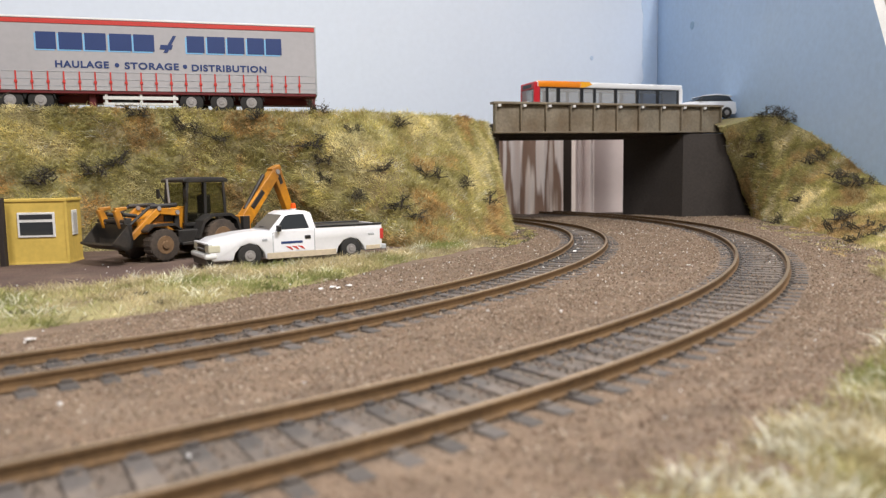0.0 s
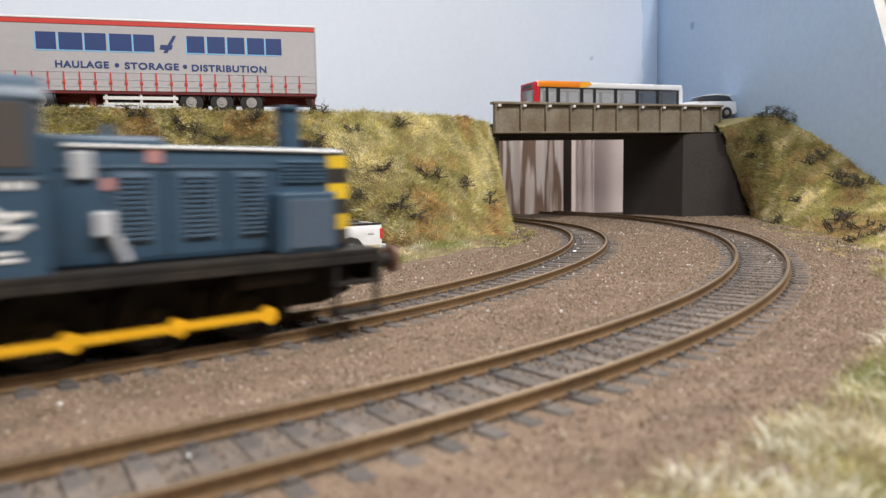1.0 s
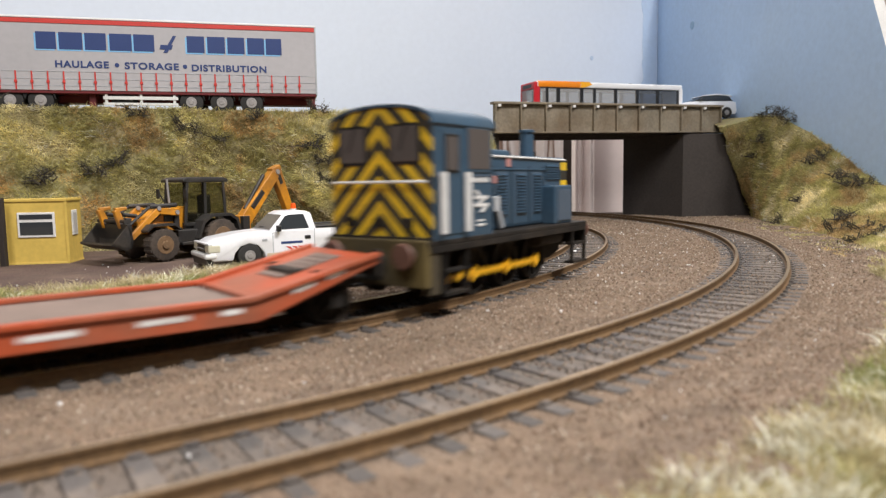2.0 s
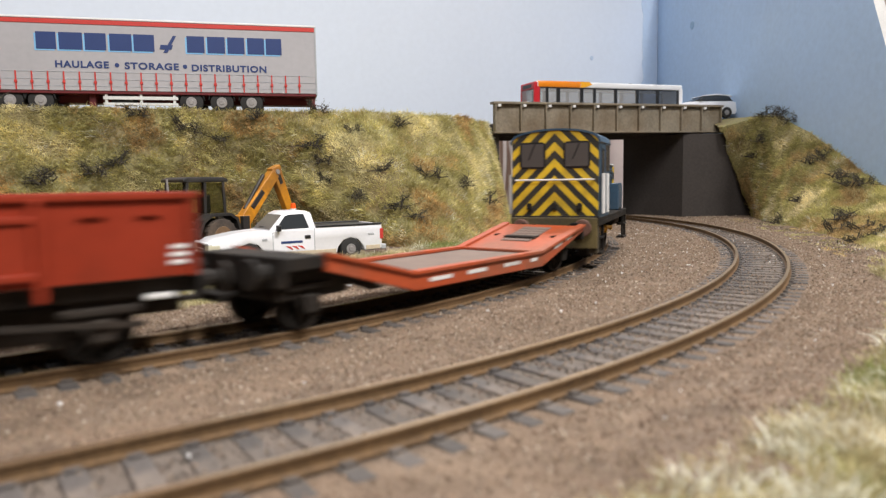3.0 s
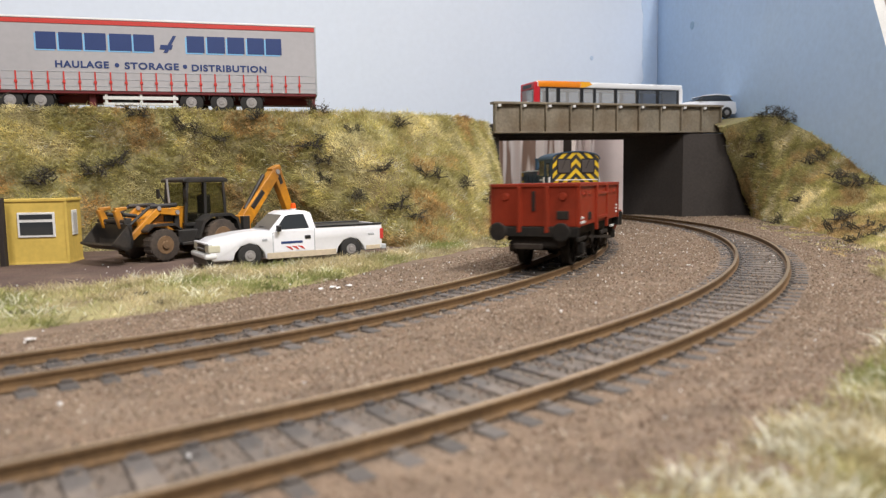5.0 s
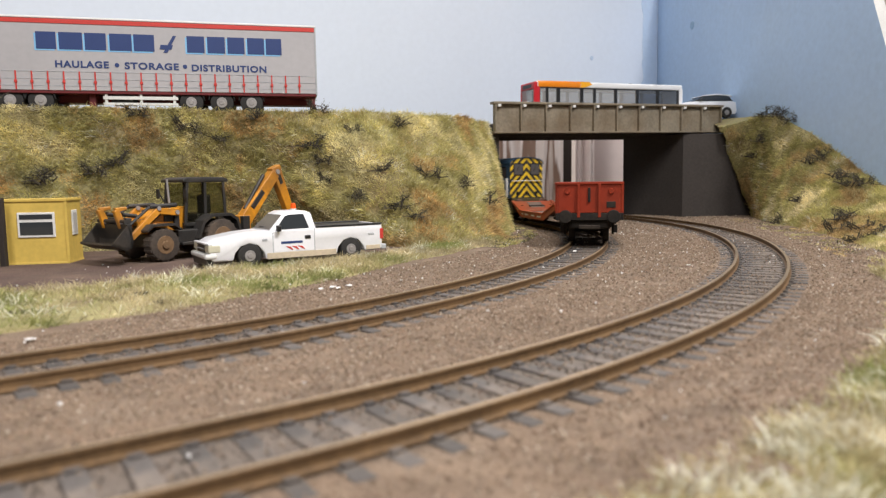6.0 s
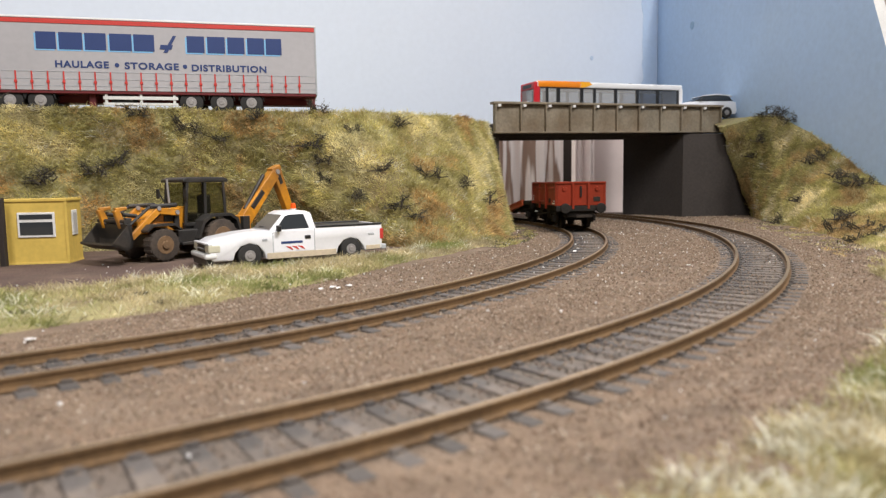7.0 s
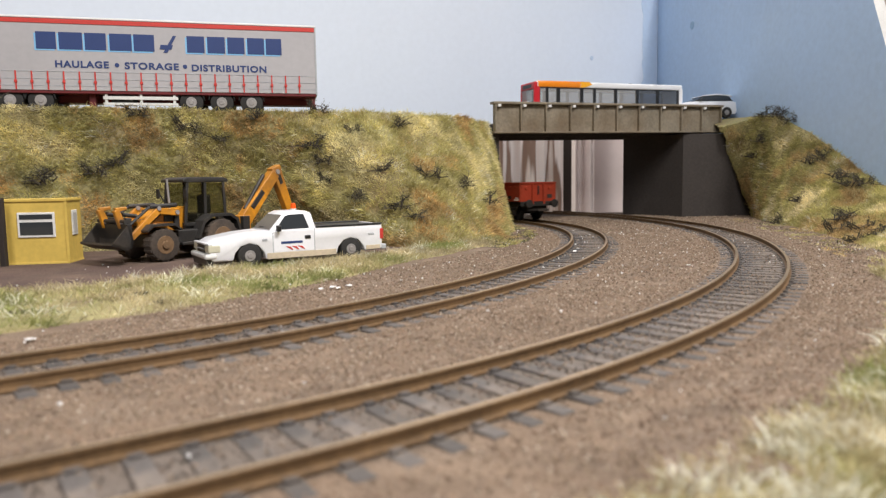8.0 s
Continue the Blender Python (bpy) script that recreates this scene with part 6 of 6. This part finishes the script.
def verges():
    bm, rows = strip_bank(*LINE_VERGE, 70, 10, 1.9, 31.0)
    tagged(part("verge_by_track", bm, TURF, smooth=True), "low turf verge between yard and track", "verge", kind="structure")
    tagged(new("grass", blades(rows, 42000, 12, length=(1.4, 4.0), width=0.22, lean=1.1, material=VERGE_GRASS, keep=lambda p, r: r.random() < 0.55 + 1.2 * (lump(p.x, p.y, 0.045, 40) + 0.3))), "pale short grass along the track verge", "grass", kind="stuff")
    bm, near = strip_bank(*NEAR_VERGE, 60, 10, 3.2, 51.0)
    tagged(part("verge_near", bm, TURF, smooth=True), "low turf mound beside the near track", "verge", kind="structure")
    tagged(new("grass", blades(near, 34000, 13, length=(1.6, 4.6), width=0.22, lean=1.1, material=VERGE_GRASS, keep=lambda p, r: r.random() < 0.5 + 1.3 * (lump(p.x, p.y, 0.05, 44) + 0.35))), "pale straw grass on the near verge", "grass", kind="stuff")
    # Whitish fibres brighten the near verge as strong light would.
    tagged(new("glint_fibres", blades(near, 5000, 33, length=(2.0, 5.0), width=0.28, lean=1.3, material=GLINT_FIBRE)), "whitish fibres coloured as strong light on the near verge", "grass", kind="stuff")
    tagged(new("glint_fibres", blades(rows, 2500, 34, length=(2.0, 4.5), width=0.24, lean=1.3, material=GLINT_FIBRE)), "whitish fibres coloured as glints on the track verge", "grass", kind="stuff")
    return rows, near


VERGE, NEAR = verges()


def foot_growth():
    """Sparse short growth straggling from the bank's foot on to the ballast."""
    a = spread([(x, y, -2.7) for x, y, z in EAST_FOOT[1:]], 50)
    b = a + np.array([-26.0, -10.0, 0.0])
    rows = [[tuple(a[i] + (b[i] - a[i]) * j / 6 - np.array([0, 0, 0.2])) for i in range(50)] for j in range(7)]
    far = lambda p, k: min(to_line(LINE_A, p.x, p.y), to_line(LINE_B, p.x, p.y)) > 24 and lump(p.x, p.y, 0.07, 71) > k
    tagged(new("grass", blades(rows, 24000, 72, length=(0.6, 1.8), width=0.3, lean=1.4, material=GRASS_BROWN, keep=lambda p, r: far(p, 0.02) and r.random() < 0.7)), "sparse short growth on the ballast by the bank", "grass", kind="stuff")
    tagged(new("dead_leaves", blades(rows, 9000, 73, length=(0.5, 1.3), width=0.4, lean=1.8, material=SCRUB, keep=lambda p, r: far(p, -0.12))), "dark dead leaf litter on the ballast", "leaf litter", kind="stuff")
    a = spread([(x, y, -2.6) for x, y, z in WEST_FOOT[6:]], 40)
    b = a + np.array([16.0, -14.0, 0.0])
    rows = [[tuple(a[i] + (b[i] - a[i]) * j / 6) for i in range(40)] for j in range(7)]
    tagged(new("dead_leaves", blades(rows, 6000, 74, length=(0.5, 1.4), width=0.4, lean=1.8, material=SCRUB, keep=lambda p, r: far(p, -0.1))), "dark dead leaf litter along the bank's foot", "leaf litter", kind="stuff")
    tagged(new("grass", blades(rows, 9000, 75, length=(0.7, 2.0), width=0.3, lean=1.4, material=GRASS_BROWN, keep=lambda p, r: far(p, 0.0))), "sparse short growth along the bank's foot", "grass", kind="stuff")


foot_growth()


def tufts_by_pickup():
    """Longer grass standing against the pickup's near side."""
    a, b = Vector((-104, 254, -2.2)), Vector((-22, 305, -2.2))
    out = Vector((5.5, -9.0, 0))
    rows = [[tuple(a.lerp(b, i / 30) + out * j / 3) for i in range(31)] for j in range(4)]
    tagged(new("grass", blades(rows, 5200, 81, length=(2.0, 4.6), width=0.2, lean=0.8, material=VERGE_GRASS, keep=lambda p, r: r.random() < 0.45 + 1.2 * lump(p.x, p.y, 0.1, 82))), "longer grass tufts along the yard edge", "grass", kind="stuff")
    tagged(new("glint_fibres", blades(rows, 500, 83, length=(2.4, 5.0), width=0.2, lean=1.1, material=GLINT_FIBRE)), "whitish stalks coloured as glints along the yard edge", "grass", kind="stuff")


tufts_by_pickup()


def scrub_mesh(seed, spread_=6.0):
    """A low straggling bush: crooked forking twigs with scattered small leaves."""
    rng = random.Random(seed)
    tw, lf = bmesh.new(), ([], [])
    for _ in range(15):
        a = Vector((rng.uniform(-3.0, 3.0), rng.uniform(-1.5, 1.5), 0))
        b = a + Vector((rng.gauss(0, spread_ * 0.5), rng.gauss(0, spread_ * 0.3), rng.uniform(0.8, spread_ * 0.5)))
        tube(a, b, 0.24, 0.16, 4, tw)
        for _ in range(2):
            c = b + Vector((rng.gauss(0, 2.2), rng.gauss(0, 1.5), rng.uniform(-0.8, 1.6)))
            tube(b, c, 0.15, 0.07, 4, tw)
            for _ in range(7):
                p = b.lerp(c, rng.random()) + Vector((rng.gauss(0, 0.8), rng.gauss(0, 0.7), rng.gauss(0, 0.6)))
                u, w = Vector((rng.gauss(0, 1), rng.gauss(0, 1), rng.gauss(0, 1))).normalized(), Vector((rng.gauss(0, 1), rng.gauss(0, 1), rng.gauss(0, 1))).normalized()
                k = len(lf[0])
                lf[0].extend(tuple(v * MM) for v in (p - u * 0.38, p + w * 0.2, p + u * 0.42, p - w * 0.2))
                lf[1].append((k, k + 1, k + 2, k + 3))
    me = bpy.data.meshes.new("leaves")
    me.from_pydata(lf[0], [], lf[1])
    me.materials.append(SCRUB)
    return tw, me


def bank_spot(rows, x, y, z):
    """The place on a slope nearest to the one given; y may be left open."""
    return min((p for r in rows for p in r), key=lambda p: (p[0] - x) ** 2 + (p[2] - z) ** 2 + (0 if y is None else (p[1] - y) ** 2))


def plant_scrub():
    kinds = []
    for seed in (3, 8, 15):
        root = thing("scrub_bush", label="dark twiggy scrub bush on the grassy bank", category="bush", group="scrub on the banks")
        tw, me = scrub_mesh(seed)
        part("stem", tw, TWIG, root)
        lv = new("foliage", me)
        lv.parent = root
        kinds.append(root)
    spots = [(WEST, x, None, z) for x, z in ((-65, 31), (-49, 25), (-14, 16), (-6, 32), (13, 30), (-34, 38), (-73, 74), (-108, 71), (-130, 58), (-145, 64), (-246, 33), (-176, 42), (-185, 38), (-242, 77), (-74, 54), (-65, 43), (-28, 66), (-25, 21), (-169, 70), (-210, 32), (28, 16), (-49, 61))]
    spots += [(EAST, x, y, z) for x, y, z in ((275, 563, 80), (269, 575, 82), (279, 550, 75), (266, 569, 58), (264, 574, 51), (279, 497, 44), (272, 500, 39), (273, 457, 22), (282, 454, 24), (273, 471, 28), (253, 480, 13), (231, 375, 1), (244, 414, 4), (209, 345, -3), (226, 392, -2), (243, 487, -3), (226, 353, 0))]
    rng = random.Random(2)
    used = set()
    for i, (rows, x, y, z) in enumerate(spots):
        p = bank_spot(rows, x, y, z)
        k = kinds[i % 3]
        m = pose(p[0] * MM, (p[1] - 1.5) * MM, p[2] * MM, rng.uniform(20, 50), rng.uniform(-15, 15), rng.uniform(-25, 25)) @ Matrix.Diagonal((*((1.45,) * 3 if rows is EAST else (rng.uniform(0.95, 1.6),) * 3), 1))
        if i % 3 in used:
            copy_thing(k, m)
        else:
            k.matrix_basis = m
            used.add(i % 3)
    for x, y in ((-112, 176), (-96, 196), (-70, 262), (-60, 268), (-84, 250), (-74, 256), (-80, 190), (-93, 205), (-126, 165), (-60, 235)):
        copy_thing(kinds[0], pose(x * MM, y * MM, -2 * MM, 0, 0, rng.uniform(0, 360)) @ Matrix.Diagonal((0.4, 0.4, 0.4, 1)))


plant_scrub()


def stones(count, seed, x0, x1, y0, y1, sizes, test, material=None):
    """Loose ballast stones, eight faces each, as one mass."""
    rng = np.random.RandomState(seed)
    octa = np.array([(1, 0, 0), (-1, 0, 0), (0, 1, 0), (0, -1, 0), (0, 0, 1), (0, 0, -1)], float)
    faces = np.array([(0, 2, 4), (2, 1, 4), (1, 3, 4), (3, 0, 4), (2, 0, 5), (1, 2, 5), (3, 1, 5), (0, 3, 5)])
    vs, fs, k = [], [], 0
    while k < count:
        x, y = rng.uniform(x0, x1), math.sqrt(rng.uniform(y0 * y0, y1 * y1))
        if abs(x) > y * 0.72 + 8:
            continue
        z = test(x, y, rng)
        if z is None:
            k += 0.2
            continue
        s = rng.uniform(*sizes) * rng.uniform(0.7, 1.1, 3) * 0.5
        a, b = rng.uniform(0, 6.28), rng.uniform(0, 6.28)
        p = octa * s + rng.normal(0, 0.06, (6, 3))
        ca, sa, cb, sb = math.cos(a), math.sin(a), math.cos(b), math.sin(b)
        p = p @ np.array([(ca, sa, 0), (-sa, ca, 0), (0, 0, 1)]) @ np.array([(1, 0, 0), (0, cb, sb), (0, -sb, cb)])
        vs.append((p + (x, y, z + s.min() * 0.35)) * MM)
        fs.append(faces + 6 * len(fs))
        k += 1
    me = bpy.data.meshes.new("ballast_stones")
    me.from_pydata(np.concatenate(vs).tolist(), [], np.concatenate(fs).tolist())
    me.materials.append(material or GRAIN)
    return me


def stone_place(x, y, rng):
    da, db = to_line(LINE_A, x, y), to_line(LINE_B, x, y)
    d = min(da, db)
    if abs(d - 8.95) < 1.5:
        return None
    if d < 8.5:
        return -2.5 if rng.uniform() < 0.06 else None
    if d < 16:
        return -2.7 if rng.uniform() < 0.4 else None
    if x < 40 and y > 150 and da > 24 and y > 184 + 1.55 * (x + 75):
        return None
    return max(ground_height(x, y), -2.5 - 0.15 * max(0.0, d - 21))


def bed_place(x, y, rng):
    d = min(to_line(LINE_A, x, y), to_line(LINE_B, x, y))
    if d > 8.0:
        return None
    return -2.7 if rng.uniform() < 0.8 else -2.45


def loose_stone():
    tagged(new("bed_stones", stones(10000, 17, -140, 150, 58, 230, (0.4, 0.9), bed_place, BED_GRAIN)), "dark grey stones between the sleepers", "ballast", kind="stuff")
    tagged(new("bed_stones", stones(6000, 18, -120, 210, 225, 420, (0.5, 1.0), bed_place, BED_GRAIN)), "dark grey stones between the farther sleepers", "ballast", kind="stuff")
    tagged(new("ballast_stones", stones(44000, 7, -140, 150, 58, 210, (0.35, 0.8), stone_place)), "loose brown ballast stones round the tracks", "ballast", kind="stuff")
    tagged(new("ballast_stones", stones(46000, 8, -240, 270, 205, 420, (0.5, 1.05), stone_place)), "loose brown ballast stones farther along", "ballast", kind="stuff")
    tagged(new("ballast_stones", stones(16000, 9, -80, 290, 415, 640, (0.8, 1.5), stone_place)), "loose brown ballast stones near the bridge", "ballast", kind="stuff")


loose_stone()


def sparkle_place(x, y, rng):
    d = min(to_line(LINE_A, x, y), to_line(LINE_B, x, y))
    return ground_height(x, y) + 0.6 if d > 16 else (-2.3 if d < 8 else None)


def litter():
    tagged(new("pale_grit", stones(420, 41, -150, 200, 70, 460, (0.5, 1.0), sparkle_place, LITTER)), "white grit scattered over the ballast", "grit", kind="stuff")
    rng = random.Random(21)
    for x, y in ((-39, 214), (-36, 218), (-31, 221), (-34, 216), (66, 330), (69, 352), (62, 318), (-92, 148), (95, 260)):
        bm = bmesh.new()
        bmesh.ops.create_icosphere(bm, subdivisions=1, radius=0.8)
        for v in bm.verts:
            v.co = Vector((v.co.x * rng.uniform(0.8, 2.2), v.co.y * rng.uniform(0.6, 1.4), v.co.z * 0.5 + rng.uniform(0, 0.3)))
        bmesh.ops.rotate(bm, matrix=Matrix.Rotation(rng.uniform(0, 3), 3, "Z"), verts=bm.verts)
        tagged(part("white_chip", bm, LITTER, at=(x, y, -2.2)), "crumpled white chip lying on the ballast", "chip", group="white chips")


litter()


# ---- the train moves ----
def train_at(t):
    """How far along its line the locomotive's middle is, in millimetres."""
    return float(np.interp(t, np.arange(9), (-99.6, 3.5, 106.1, 208.7, 311.3, 413.8, 515.1, 615.8, 716.5)))


def far_along(s):
    """A place on the train's line, carried straight on past its ends."""
    e0, e1 = float(LINE_A[0][0]), float(LINE_A[0][-1])
    x, y, h = on_line(LINE_A, min(max(s, e0), e1))
    d = s - min(max(s, e0), e1)
    return Vector((x + math.cos(h) * d, y + math.sin(h) * d))


def stand(s, base):
    a, b = far_along(s - base / 2), far_along(s + base / 2)
    m, d = (a + b) / 2, b - a
    return pose(m.x * MM, m.y * MM, 0, 0, 0, math.degrees(math.atan2(d.y, d.x)))


def motions():
    for ob, behind, base in ((LOCO, 0.0, 36.0), (LOW, 121.4, 112.0), (OPEN, 234.2, 38.0)):
        walk(ob, [(i / 10, stand(train_at(i / 10) - behind, base)) for i in range(81)])
    steps = [i / 15 for i in range(121)]
    for axles, r in ((LOCO_AXLES, 6.9), (LOW_AXLES, 5.4), (OPEN_AXLES, 6.1)):
        for ax in axles:
            at = ax.location.copy()
            rows = []
            for t in steps:
                turn = (train_at(t) - train_at(1.5)) / r - radians(255)
                rows.append((t, Matrix.Translation(at) @ Matrix.Rotation(turn, 4, "Y")))
            walk(ax, rows)
    for rod in LOCO_RODS:
        at = rod.location.copy()
        rows = []
        for t in steps:
            turn = -(train_at(t) - train_at(1.5)) / 6.9 + radians(255)
            rows.append((t, Matrix.Translation(at + Vector((math.cos(turn), 0, math.sin(turn))) * 3.5 * MM)))
        walk(rod, rows)


motions()
